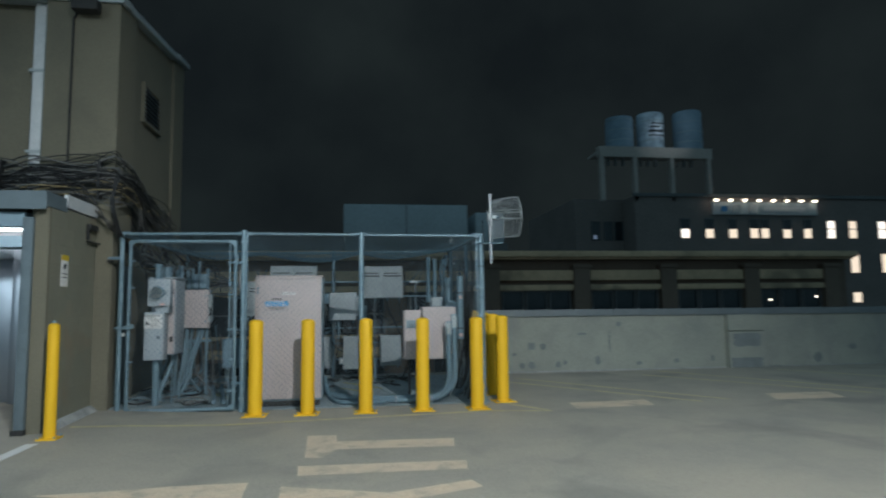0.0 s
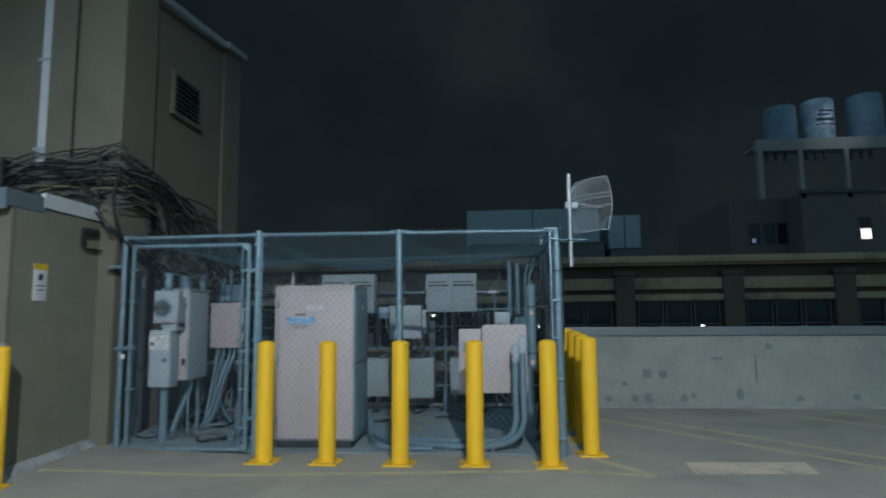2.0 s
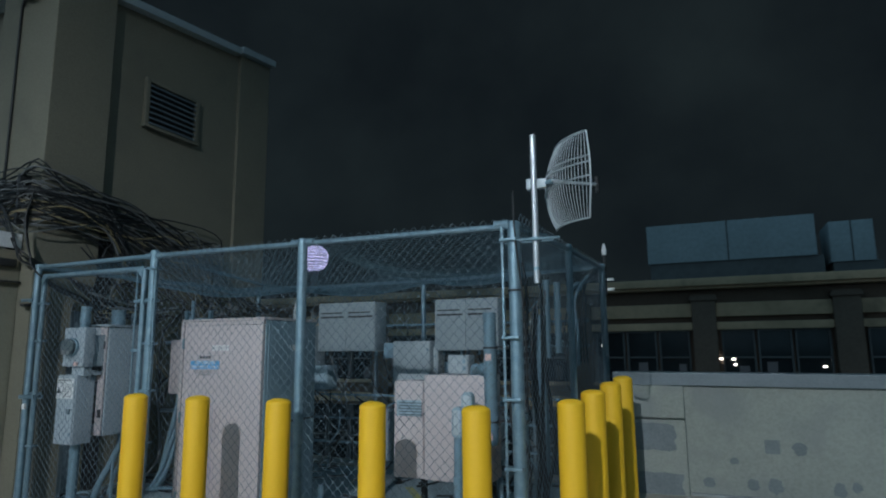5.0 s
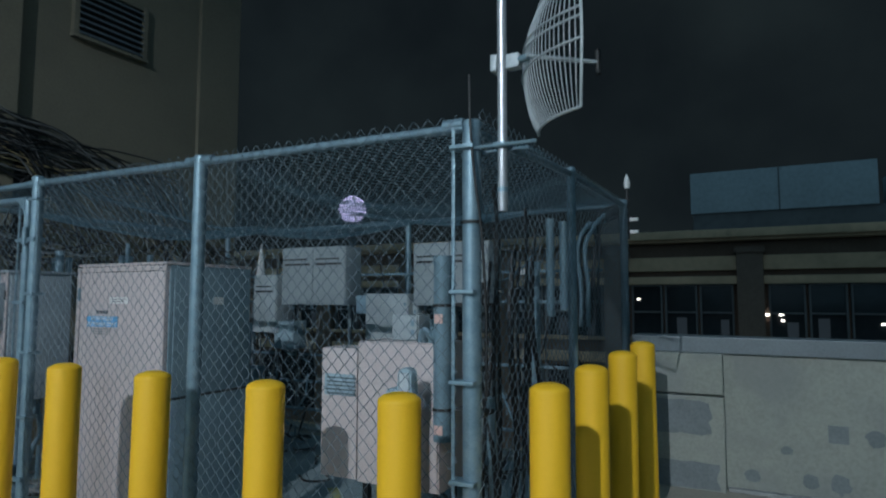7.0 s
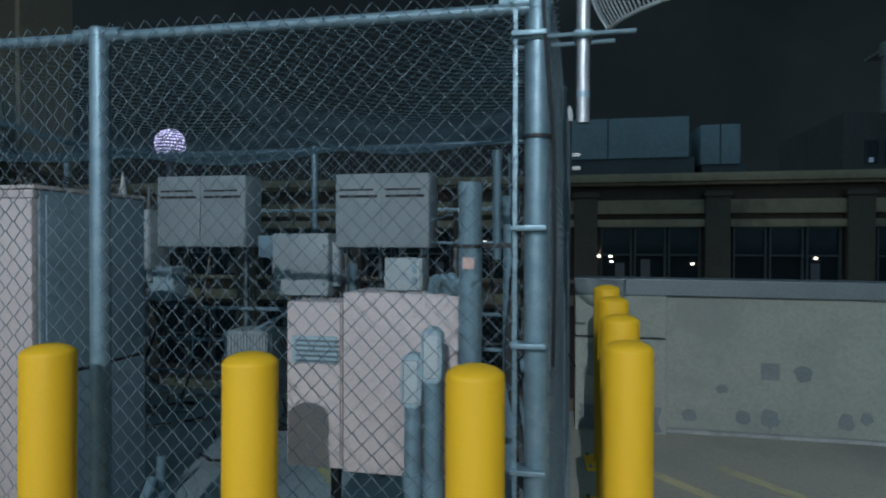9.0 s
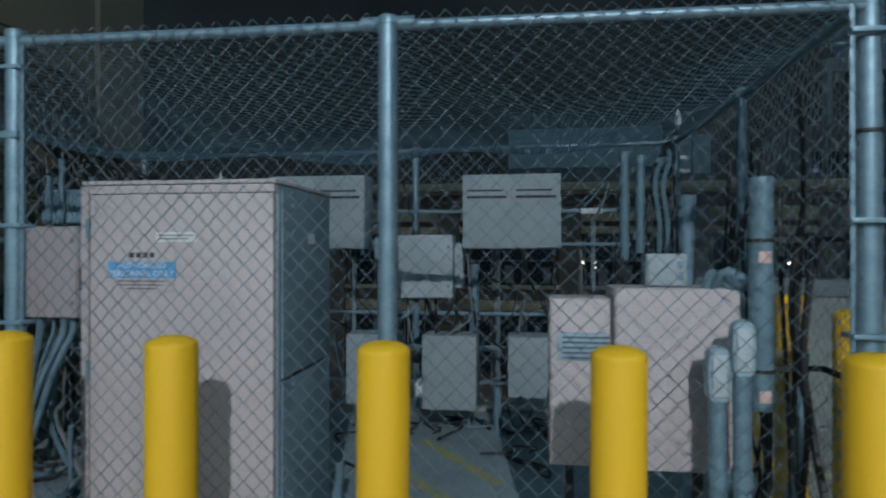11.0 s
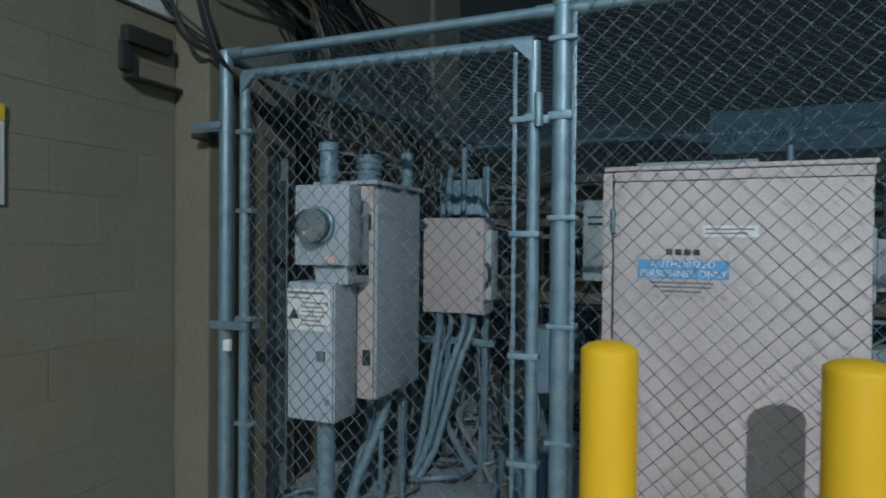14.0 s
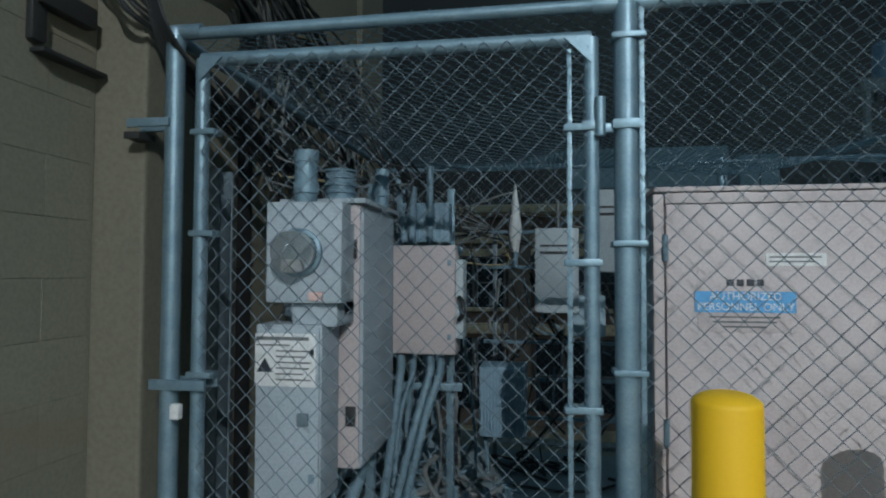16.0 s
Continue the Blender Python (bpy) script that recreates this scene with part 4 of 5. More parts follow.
canister = thing("antenna_canister", (1.68, 8.92, 0.95), "grey tubular antenna canister strapped to the fence", "antenna")
part("tube", tubes((((1.68, 8.92, 0.955), (1.68, 8.92, 1.80), (1.68, 8.92, 1.82), (1.68, 8.92, 1.85)), [0.045, 0.045, 0.049, 0.046]), seg=20), CONDUIT, canister, "")
for z in (0.99, 1.52):
    part("label", boxes((1.658, 1.702, 8.872, 8.880, z, z + 0.045), bevel=0.002), PINK, canister, "faded pinkish label")
for z in (1.60, 1.10):
    part("strap", tubes((((1.68, 8.92, z), (1.68, 8.92, z + 0.014)), 0.050), seg=20), DARK_METAL, canister)
    part("arm", boxes((1.68, 1.93, 8.955, 8.97, z, z + 0.02), (1.915, 1.93, 8.72, 8.955, z, z + 0.02)), DARK_METAL, canister)

for x, y, z0, z1, r in ((1.715, 10.18, None, 1.88, 0.045), (1.515, 11.2, 1.50, 2.30, 0.034), (1.630, 11.2, 1.55, 2.27, 0.034), (0.38, 11.2, 0.93, 1.45, 0.035), (-0.075, 11.2, 0.88, 1.22, 0.022), (0.56, 11.22, 0.1, 0.5, 0.03), (-0.36, 9.68, None, 1.45, 0.04)):
    z0 = G(x, y) - 0.005 if z0 is None else z0
    ob = thing("riser_pipe", (x, y, z0), "grey vertical riser pipe with couplings", "pipe", "riser pipes in the cage")
    part("pipe", tubes((((x, y, z0), (x, y, z1)), r), seg=16), CONDUIT, ob)
    part("collar", tubes((((x, y, z1 - 0.05), (x, y, z1 + 0.01)), r * 1.15), seg=16), CONDUIT, ob)
    part("collar", tubes((((x, y, (z0 + z1) / 2), (x, y, (z0 + z1) / 2 + 0.05)), r * 1.12), seg=16), CONDUIT, ob)
    if y > 11 or x < 0:
        yy = 11.31 if y > 11 else 9.63
        part("clamp", boxes((x - r * 1.2, x + r * 1.2, min(y, yy), max(y, yy), z0 + 0.1, z0 + 0.13)), GALV, ob)

# loose cabling on the rack
jumpers = thing("jumper_cables", (0, 11.2, 1.0), "tangle of black and grey jumper cables on the rack", "cable", kind="stuff")
rnd = random.Random(11)
for mat, n in ((RUBBER, 46), (GREY_CABLE, 22), (CONDUIT, 16)):
    bm = bmesh.new()
    for i in range(n):
        x = rnd.uniform(-1.9, 1.8)
        a = Vector((x, 11.2 + rnd.uniform(-0.06, 0.1), rnd.choice((1.54, 1.25, 1.58, 0.36, 0.9, 2.1))))
        b = a + Vector((rnd.uniform(-0.5, 0.5), rnd.uniform(-0.12, 0.12), -rnd.uniform(0.25, 0.7)))
        b.z = max(b.z, 0.19)
        m = (a + b) / 2 + Vector((rnd.uniform(-0.15, 0.15), rnd.uniform(-0.1, 0.05), -rnd.uniform(0.0, 0.18)))
        m.z = max(m.z, 0.19)
        tube(bm, curve(a, (a + m) / 2 + Vector((0, 0, -0.06)), m, b, steps=5), rnd.uniform(0.006, 0.013), 6)
    part("cable", bm, mat, jumpers)
rise = thing("feeder_cables", (1.8, 11.3, 1.5), "black feeder cables rising to the cage corner", "cable", kind="stuff")
bm = bmesh.new()
for i in range(7):
    x = 1.70 + 0.035 * i
    tube(bm, curve((x, 11.25, 1.45), (x + rnd.uniform(-0.03, 0.03), 11.24, 1.8), (x + rnd.uniform(-0.05, 0.06), 11.3, 2.1), (1.86 + rnd.uniform(-0.1, 0.06), 11.5, 2.3 + rnd.uniform(-0.08, 0.06)), (1.97, 11.70, 2.36 + 0.02 * i)), 0.010, 6)
part("cable", bm, RUBBER, rise)
for dx in (0.0, 0.06):
    part("thick_cable", tubes((curve((1.76 + dx, 11.22, 1.42), (1.77 + dx, 11.20, 1.75), (1.74 + dx, 11.22, 2.05), (1.80 + dx, 11.3, 2.24), (1.90, 11.5, 2.30 + dx)), 0.018), seg=8), CONDUIT, rise, "pale grey thick feeder")
part("connector", tubes((((1.84, 11.42, 2.22), (1.80, 11.35, 2.27)), 0.03), (((1.77, 11.26, 1.6), (1.77, 11.26, 1.7)), 0.02)), GALV, rise)
side = thing("side_cables", (1.88, 9.4, 0.1), "black cables hanging inside the side fence", "cable", kind="stuff")
bm = bmesh.new()
for i in range(13):
    x, y = 1.84 + rnd.uniform(-0.05, 0.05), 8.92 + 0.075 * i + rnd.uniform(-0.03, 0.03)
    top = rnd.uniform(1.5, 2.25)
    tube(bm, curve((x, y, top), (x + rnd.uniform(-0.04, 0.04), y + rnd.uniform(-0.05, 0.05), top - 0.4), (x + rnd.uniform(-0.05, 0.05), y + rnd.uniform(-0.08, 0.08), 0.85), (x + rnd.uniform(-0.05, 0.04), y + rnd.uniform(-0.1, 0.1), 0.45), (x - 0.08, y + rnd.uniform(-0.1, 0.15), G(x, y) + 0.03), steps=5), rnd.uniform(0.009, 0.017), 6)
part("cable", bm, RUBBER, side)
part("conduit", tubes((curve((1.88, 9.04, 1.16), (1.88, 9.06, 0.9), (1.87, 9.10, 0.6), (1.80, 9.18, 0.3), (1.66, 9.26, 0.12)), 0.024), seg=10), CONDUIT, side, "grey curved conduit")
litter = thing("floor_cables", (-0.2, 11.0, 0.1), "loose black cables lying on the cage floor", "cable", kind="stuff")
bm = bmesh.new()
for i in range(22):
    x, y = rnd.uniform(-1.9, 1.2), rnd.uniform(10.4, 11.4)
    p = [(x, y)]
    for k in range(4):
        x, y = x + rnd.uniform(-0.25, 0.3), min(11.5, max(10.1, y + rnd.uniform(-0.25, 0.25)))
        p.append((x, y))
    tube(bm, curve(*[(a, b, G(a, b) + 0.024 + 0.02 * (k % 2)) for k, (a, b) in enumerate(p)], steps=5), 0.010, 6)
part("cable", bm, RUBBER, litter)

# meter stack beside the tower wall
stand = thing("strut_stand", (-2.48, 9.66, G(-2.5, 9.66)), "galvanised strut stand behind the meter boxes", "stand")
for x in (-2.54, -2.34):
    part("upright", boxes((x - 0.02, x + 0.02, 9.53, 9.57, G(x, 9.65) - 0.01, 2.0), bevel=0.003), GALV, stand)
for x in (-2.34, -2.05):
    part("upright", boxes((x - 0.02, x + 0.02, 10.12, 10.16, G(x, 10.1) - 0.01, 2.05), bevel=0.003), GALV, stand)
for z in (0.95, 1.7):
    part("cross_bar", boxes((-2.66, -1.98, 10.08, 10.12, z - 0.02, z + 0.02), bevel=0.003), GALV, stand)
tall = wall_box("meter_cabinet", -2.538, -2.233, 9.015, 9.525, 0.82, 1.845, METER_BOX, "tall grey meter cabinet with a sloped bracket", "cabinet")
part("drip_top", boxes((-2.558, -2.208, 8.985, 9.535, 1.846, 1.865), bevel=0.003), METER_BOX, tall)
part("side_panel", boxes((-2.235, -2.227, 9.03, 9.515, 0.835, 1.838), bevel=0.003), METER_BOX, tall)
part("front_strip", boxes((-2.328, -2.235, 9.003, 9.016, 0.83, 1.84), bevel=0.003), CABINET, tall)
for z in (0.99, 1.63):
    part("catch", boxes((-2.285, -2.245, 8.992, 9.004, z, z + 0.075), bevel=0.004), DARK_METAL, tall)
sock = thing("electric_meter", (-2.48, 8.95, 1.5), "grey meter socket box with a glass electric meter", "electric meter")
part("body", boxes((-2.512, -2.229, 8.77, 8.88, 1.47, 1.83), bevel=0.010), METER_BOX, sock)
part("neck", boxes((-2.487, -2.257, 8.88, 9.035, 1.415, 1.765), (-2.427, -2.257, 8.81, 9.035, 1.385, 1.475), bevel=0.006), METER_BOX, sock)
RX = Matrix.Translation((-2.385, 8.77, 1.648)) @ Matrix.Rotation(radians(90), 4, "X")


def turned(profile, m=RX, seg=28):
    bm = bmesh.new()
    lathe(bm, 0, 0, profile, seg)
    bmesh.ops.transform(bm, matrix=m, verts=bm.verts)
    return bm


part("ring", turned([(0.086, 0.0), (0.086, 0.018), (0.080, 0.022), (0.071, 0.022)]), GALV, sock)
dial = part("dial", turned([(0.060, 0.02), (0.060, 0.045), (0.02, 0.046)]), PALE_BOX, sock)
part("face", boxes((-2.42, -2.36, 8.715, 8.725, 1.595, 1.625), bevel=0.002), PAPER, dial, "pale meter face plate")
part("glass_cover", turned([(0.073, 0.022), (0.073, 0.075), (0.068, 0.092), (0.052, 0.104), (0.02, 0.108)]), GLASS, sock, "clear glass cover", smooth=60)
part("seal_tag", boxes((-2.347, -2.297, 8.762, 8.772, 1.48, 1.51)), PINK, sock)
low = wall_box("disconnect_box", -2.547, -2.3, 8.765, 8.965, 0.768, 1.393, METER_BOX, "grey disconnect box with a white warning label", "electrical box")
part("bracket", boxes((-2.562, -2.342, 8.965, 9.125, 0.928, 1.328), bevel=0.004), DARK_METAL, low)
label = part("warning_label", boxes((-2.542, -2.317, 8.759, 8.7645, 1.178, 1.363), bevel=0.001), PAPER, low, "white warning label with dark print")
part("print", boxes((-2.537, -2.342, 8.7565, 8.76, 1.34, 1.352), (-2.537, -2.412, 8.7565, 8.76, 1.32, 1.325), (-2.462, -2.332, 8.7565, 8.76, 1.3, 1.305), (-2.462, -2.352, 8.7565, 8.76, 1.28, 1.285), (-2.462, -2.332, 8.7565, 8.76, 1.26, 1.265), (-2.462, -2.342, 8.7565, 8.76, 1.24, 1.245), (-2.462, -2.362, 8.7565, 8.76, 1.22, 1.225), (-2.462, -2.332, 8.7565, 8.76, 1.2, 1.205)), GREY_CABLE, label)
bm = bmesh.new()
f = [bm.verts.new(p) for p in ((-2.534, 8.7575, 1.228), (-2.474, 8.7575, 1.228), (-2.504, 8.7575, 1.278))]
bm.faces.new(f)
part("triangle", bm, INK, label)
part("square_latch", boxes((-2.382, -2.342, 8.751, 8.765, 1.043, 1.088), bevel=0.003), STEEL_GREY, low)
term = wall_box("terminal_box", -2.39, -1.995, 9.92, 10.12, 1.145, 1.725, CABINET, "off-white terminal box on the strut stand", "electrical box")
part("side_handle", boxes((-1.996, -1.955, 9.95, 10.09, 1.23, 1.65), bevel=0.01), PALE_BOX, term)
part("lever", tubes((curve((-1.975, 9.93, 1.45), (-1.95, 9.90, 1.42), (-1.95, 9.90, 1.36), (-1.975, 9.93, 1.33)), 0.012), seg=8), DARK_METAL, term)
fan = wall_box("finned_box", -2.31, -2.04, 10.0, 10.18, 1.74, 1.96, BLUE_BOX, "small blue-grey finned box above the terminal box", "electrical box", ribs=9)

for (x, y, z0, z1, r) in ((-2.415, 8.9, 1.80, 2.04, 0.042), (-2.40, 9.25, 1.865, 2.02, 0.062), (-2.26, 9.42, 1.865, 2.05, 0.030), (-2.14, 9.97, 1.735, 2.16, 0.018), (-2.24, 9.98, 1.735, 2.05, 0.024)):
    ob = thing("conduit_stub", (x, y, z0), "grey conduit fitting on top of a box", "conduit", "conduit fittings on the boxes")
    bm = bmesh.new()
    prof = [(r, z0 - 0.003)]
    k = 5 if r > 0.05 else 2
    for i in range(k):
        za = z0 + (z1 - z0) * i / k
        zb = z0 + (z1 - z0) * (i + 0.6) / k
        prof += [(r, za + 0.002), (r, zb), (r * 1.12, zb + 0.002), (r * 1.12, z0 + (z1 - z0) * (i + 0.95) / k)]
    lathe(bm, x, y, prof, 18)
    part("pipe", bm, CONDUIT, ob, smooth=40)
drop = thing("meter_conduits", (-2.4, 9.5, 0.15), "grey flexible conduits dropping from the boxes to the floor", "conduit")
rnd = random.Random(21)
for a, mid, b, r in (((-2.30, 9.98, 1.16), (-2.33, 9.92, 0.70), (-2.40, 9.80, 0.12), 0.024), ((-2.14, 9.98, 1.16), (-2.20, 9.88, 0.78), (-2.40, 9.70, 0.14), 0.022), ((-2.09, 10.0, 1.16), (-2.15, 9.92, 0.82), (-2.36, 9.72, 0.14), 0.022),
                      ((-2.24, 10.02, 1.16), (-2.30, 9.98, 0.80), (-2.36, 9.85, 0.14), 0.014), ((-2.32, 9.30, 0.83), (-2.38, 9.24, 0.50), (-2.46, 9.12, 0.12), 0.030), ((-2.42, 9.40, 0.83), (-2.52, 9.48, 0.50), (-2.60, 9.42, 0.12), 0.020)):
    part("pipe", tubes((curve(a, (a[0], a[1], a[2] - 0.12), mid, ((mid[0] + b[0]) / 2, (mid[1] + b[1]) / 2, 0.35), b), r), seg=10), CONDUIT, drop)
part("pipe", tubes((((-2.42, 8.90, G(-2.42, 8.9) - 0.01), (-2.42, 8.90, 0.80)), 0.043), seg=16), CONDUIT, drop)
part("flange", tubes((((-2.42, 8.90, G(-2.42, 8.9) - 0.01), (-2.42, 8.90, 0.15), (-2.42, 8.90, 0.17)), [0.13, 0.12, 0.06]), seg=18), PAD, drop)
for x, y, h in ((-2.30, 9.22, 0.62), (-2.22, 9.30, 0.45), (-1.98, 9.85, 0.5)):
    part("stub", tubes((((x, y, G(x, y) - 0.01), (x, y, h)), 0.014), seg=8), GALV, drop)
for i in range(3):
    x = -1.78 + 0.13 * i
    part("floor_pipe", tubes((curve((x - 0.25, 10.6, 0.215), (x - 0.15, 10.1, 0.20), (x - 0.02, 9.5, 0.175), (x + 0.06, 9.1, 0.16)), 0.030), seg=10), CONDUIT, drop)
channel = thing("cable_channel", (-2.92, 9.18, 0.13), "dark grey cable channel standing against the pier", "channel")
for x1, ya, yb in ((-2.885, 9.12, 9.135), (-2.885, 9.225, 9.24), (-2.93, 9.136, 9.224)):
    part("trough_side" if x1 > -2.9 else "trough_back", boxes((-2.94, x1, ya, yb, G(-2.9, 9.2) - 0.01, 2.02), bevel=0.002), STEEL_GREY, channel)
part("cover", boxes((-2.895, -2.889, 9.137, 9.223, 0.4, 1.9), bevel=0.002), STEEL_GREY, channel)
coil = thing("cable_coil", (-2.5, 9.2, 0.12), "coils of grey and black cable on the cage floor", "cable", kind="stuff")
for mat, s in ((RUBBER, 1), (CONDUIT, 2), (GREY_CABLE, 3)):
    bm = bmesh.new()
    rnd = random.Random(s)
    for i in range(9):
        cx, cy, rad = rnd.uniform(-2.75, -1.7), rnd.uniform(9.1, 10.9), rnd.uniform(0.10, 0.24)
        tube(bm, [(cx + rad * math.cos(a), cy + rad * 0.7 * math.sin(a), G(cx, cy) + 0.03 + 0.02 * math.sin(2 * a + i) + 0.004 * i) for a in [2 * math.pi * k / 18 * 0.85 + i for k in range(19)]], rnd.uniform(0.008, 0.016), 6)
    for i in range(8):
        x, y = rnd.uniform(-2.75, -2.0), rnd.uniform(9.8, 11.2)
        tube(bm, curve((x, y, rnd.uniform(0.5, 1.4)), (x + rnd.uniform(-0.1, 0.1), y, 0.5), (x + rnd.uniform(-0.2, 0.2), y - 0.1, 0.16), (x + rnd.uniform(-0.3, 0.4), y - 0.3, 0.13)), rnd.uniform(0.009, 0.018), 6)
    part("cable", bm, mat, coil)

# cables along the tower wall
loom = thing("cable_loom", (-3.2, 8.7, 3.0), "thick loom of black and grey cables along the tower wall", "cable", kind="stuff")
for mat, s, n in ((RUBBER, 31, 34), (GREY_CABLE, 32, 26), (TAN_CABLE, 33, 5)):
    rnd = random.Random(s)
    bm = bmesh.new()
    for i in range(n):
        h = rnd.uniform(0, 1)
        if mat is TAN_CABLE:
            h = rnd.uniform(0.05, 0.3)
        z = 2.86 + 0.42 * h
        d = rnd.uniform(0.02, 0.09)

        def j(q=0.035):
            return rnd.uniform(-q, q) * 3.2
        pts = [(-9.5, 8.93 - d, z + j()), (-7.6, 8.92 - d, z + j(0.06)), (-6.2, 8.92 - d, z + j(0.06)), (-5.0, 8.92 - d, z + 0.02 + j(0.06)), (-4.25, 8.72 - d, z + 0.04 + j()), (-3.9, 8.685 - d, z + 0.05 + j()), (-3.3, 8.68 - d, z + 0.10 * h + j()), (-2.92, 8.66 - d, z + 0.12 * h + j()), (-2.90 + d, 8.95, z + 0.06 * h + j()), (-2.91 + d, 9.35, z - 0.03 + j()), (-2.97 + d, 9.8, z - 0.06 + j()), (-2.98 + d, 10.4, z - 0.14 - 0.1 * h + j(0.06)), (-2.95 + d, 10.95 + j(0.08), z - 0.42 + j(0.08))]
        if i % 3 == 0:
            pts += [(-2.85, 10.98, 2.15 + j(0.1)), (-2.7, 10.6 + j(0.2), 1.7 + j(0.1)), (-2.6 + j(0.1), 10.5 + j(0.2), 1.0)]
        elif i % 3 == 1:
            pts = pts[:10] + [(-2.92 + d, 9.62, z - 0.35), (-2.85, 9.75 + j(0.15), 2.35 + j(0.1)), (-2.70, 9.75 + j(0.2), 2.08 + j(0.05)), (-2.52 + j(0.1), 9.62 + j(0.1), 2.02)]
        else:
            pts += [(-2.9, 11.1 + j(0.1), 2.2 + j(0.1)), (-2.7 + j(0.1), 11.2, 2.0 + j(0.1)), (-2.3 + j(0.2), 11.3, 1.95 + j(0.1)), (-1.9, 11.33, 1.9)]
        tube(bm, curve(*pts, steps=4), rnd.uniform(0.0045, 0.009), 6)
    part("cable", bm, mat, loom)
for x, y in ((-5.6, 8.83), (-4.3, 8.61), (-3.1, 8.57)):
    part("tie", boxes((x - 0.02, x + 0.02, y, y + 0.12, 2.85, 3.36), bevel=0.01), RUBBER, loom)
# dark strip and straps added where the pier's shadow falls on the wall
riser = thing("cable_riser", (-3.0, 9.45, 0.13), "dark strip in place of the pier's shadow on the tower wall", "cable riser")
part("duct", boxes((-3.022, -2.974, 9.386, 9.59, G(-3, 9.4) - 0.01, 3.3), bevel=0.005), DARK_METAL, riser)
for z in (0.7, 1.6, 2.5, 3.2):
    part("strap", boxes((-3.022, -2.968, 9.384, 9.60, z, z + 0.03), bevel=0.003), DARK_METAL, riser)
hang = thing("hanging_cables", (-2.9, 8.72, 2.3), "black cables hanging down the corner pier", "cable", kind="stuff")
bm = bmesh.new()
rnd = random.Random(8)
for i in range(6):
    y = 8.62 - 0.012 * i
    tube(bm, curve((-2.93 + 0.02 * i, y, 3.15), (-2.95 + 0.012 * i, y - 0.02, 2.85), (-2.91 + 0.015 * i, y + 0.01, 2.55), (-2.86 + 0.02 * i, y + 0.1, 2.32), (-2.80 + 0.03 * i, 9.0 + 0.05 * i, 2.15 - 0.03 * i), (-2.70, 9.4, 2.05 - 0.1 * i), (-2.66, 9.7, 1.7 - 0.1 * i)), 0.008, 6)
part("cable", bm, RUBBER, hang)
stray = thing("stray_cables", (-2.8, 10.2, 2.4), "tangle of thin black cables fanning down into the cage", "cable", kind="stuff")
bm = bmesh.new()
rnd = random.Random(47)
for i in range(20):
    y = rnd.uniform(8.95, 10.9)
    x = -2.88 + rnd.uniform(0, 0.05)
    run = rnd.uniform(0.25, 0.95)
    a = (x, y, rnd.uniform(2.65, 3.05))
    b = (rnd.uniform(-2.75, -2.0), min(11.4, y + run), rnd.uniform(1.95, 2.2))
    mid = [tuple(a[k] + (b[k] - a[k]) * f + rnd.uniform(-0.07, 0.07) - (0.05 if k == 2 else 0) for k in range(3)) for f in (0.3, 0.55, 0.8)]
    end = (b[0] + rnd.uniform(-0.15, 0.1), b[1] + rnd.uniform(-0.1, 0.1), rnd.uniform(1.78, 1.95))
    tube(bm, curve(a, *[(max(-2.88, p[0]), p[1], p[2]) for p in mid], b, end, steps=4), rnd.uniform(0.004, 0.008), 6)
for i in range(5):
    y = 8.60 - 0.008 * i
    tube(bm, curve((-3.75 + 0.06 * i, y, 3.28 - 0.03 * i), (-3.45 + 0.05 * i, y - 0.01, 3.02 + rnd.uniform(-0.05, 0.05)), (-3.15 + 0.03 * i, y - 0.02, 2.72 + rnd.uniform(-0.06, 0.06)), (-2.93, y, 2.52 + rnd.uniform(-0.08, 0.06)), (-2.84, 8.9, 2.38), (-2.75, 9.3, 2.2 - 0.03 * i), (-2.6, 9.7, 1.9)), 0.0065, 6)
part("cable", bm, RUBBER, stray)

# ---- grid dish on the cage corner ----
dish = thing("grid_antenna", (2.095, 8.68, 2.0), "white-grey parabolic grid antenna on a galvanised mast", "antenna")
part("mast", tubes((((2.095, 8.68, 2.017), (2.095, 8.68, 3.012)), 0.021), seg=16), MAST, dish)
part("tape", tubes((((2.095, 8.68, 2.10), (2.095, 8.68, 2.12)), 0.0225), seg=16), BLUE_BOX, dish)
for z, y0 in ((2.30, 8.68),):
    part("arm", tubes((((1.86, y0 - 0.035, z), (2.26, y0 - 0.035, z)), 0.008), (((1.86, y0 + 0.075, z), (2.20, y0 + 0.055, z)), 0.008), seg=8), GALV, dish)
part("saddle", boxes((2.065, 2.125, 8.64, 8.72, 2.292, 2.315), bevel=0.006), GALV, dish)
PHI = radians(40)
AX, UX = Vector((math.cos(PHI), math.sin(PHI), 0)), Vector((math.sin(PHI), -math.cos(PHI), 0))
HUB = Vector((2.235, 8.655, 2.672))


def on_dish(u, v):
    return HUB + AX * (0.986 * (u * u + v * v)) + UX * u + Vector((0, 0, v))


W2, H2 = 0.219, 0.280


def rod_at(f, v):
    """Along one rod: the rim bows outwards between the corners."""
    return on_dish(f * (W2 + 0.086 * (1 - (v / H2) ** 2)), v)


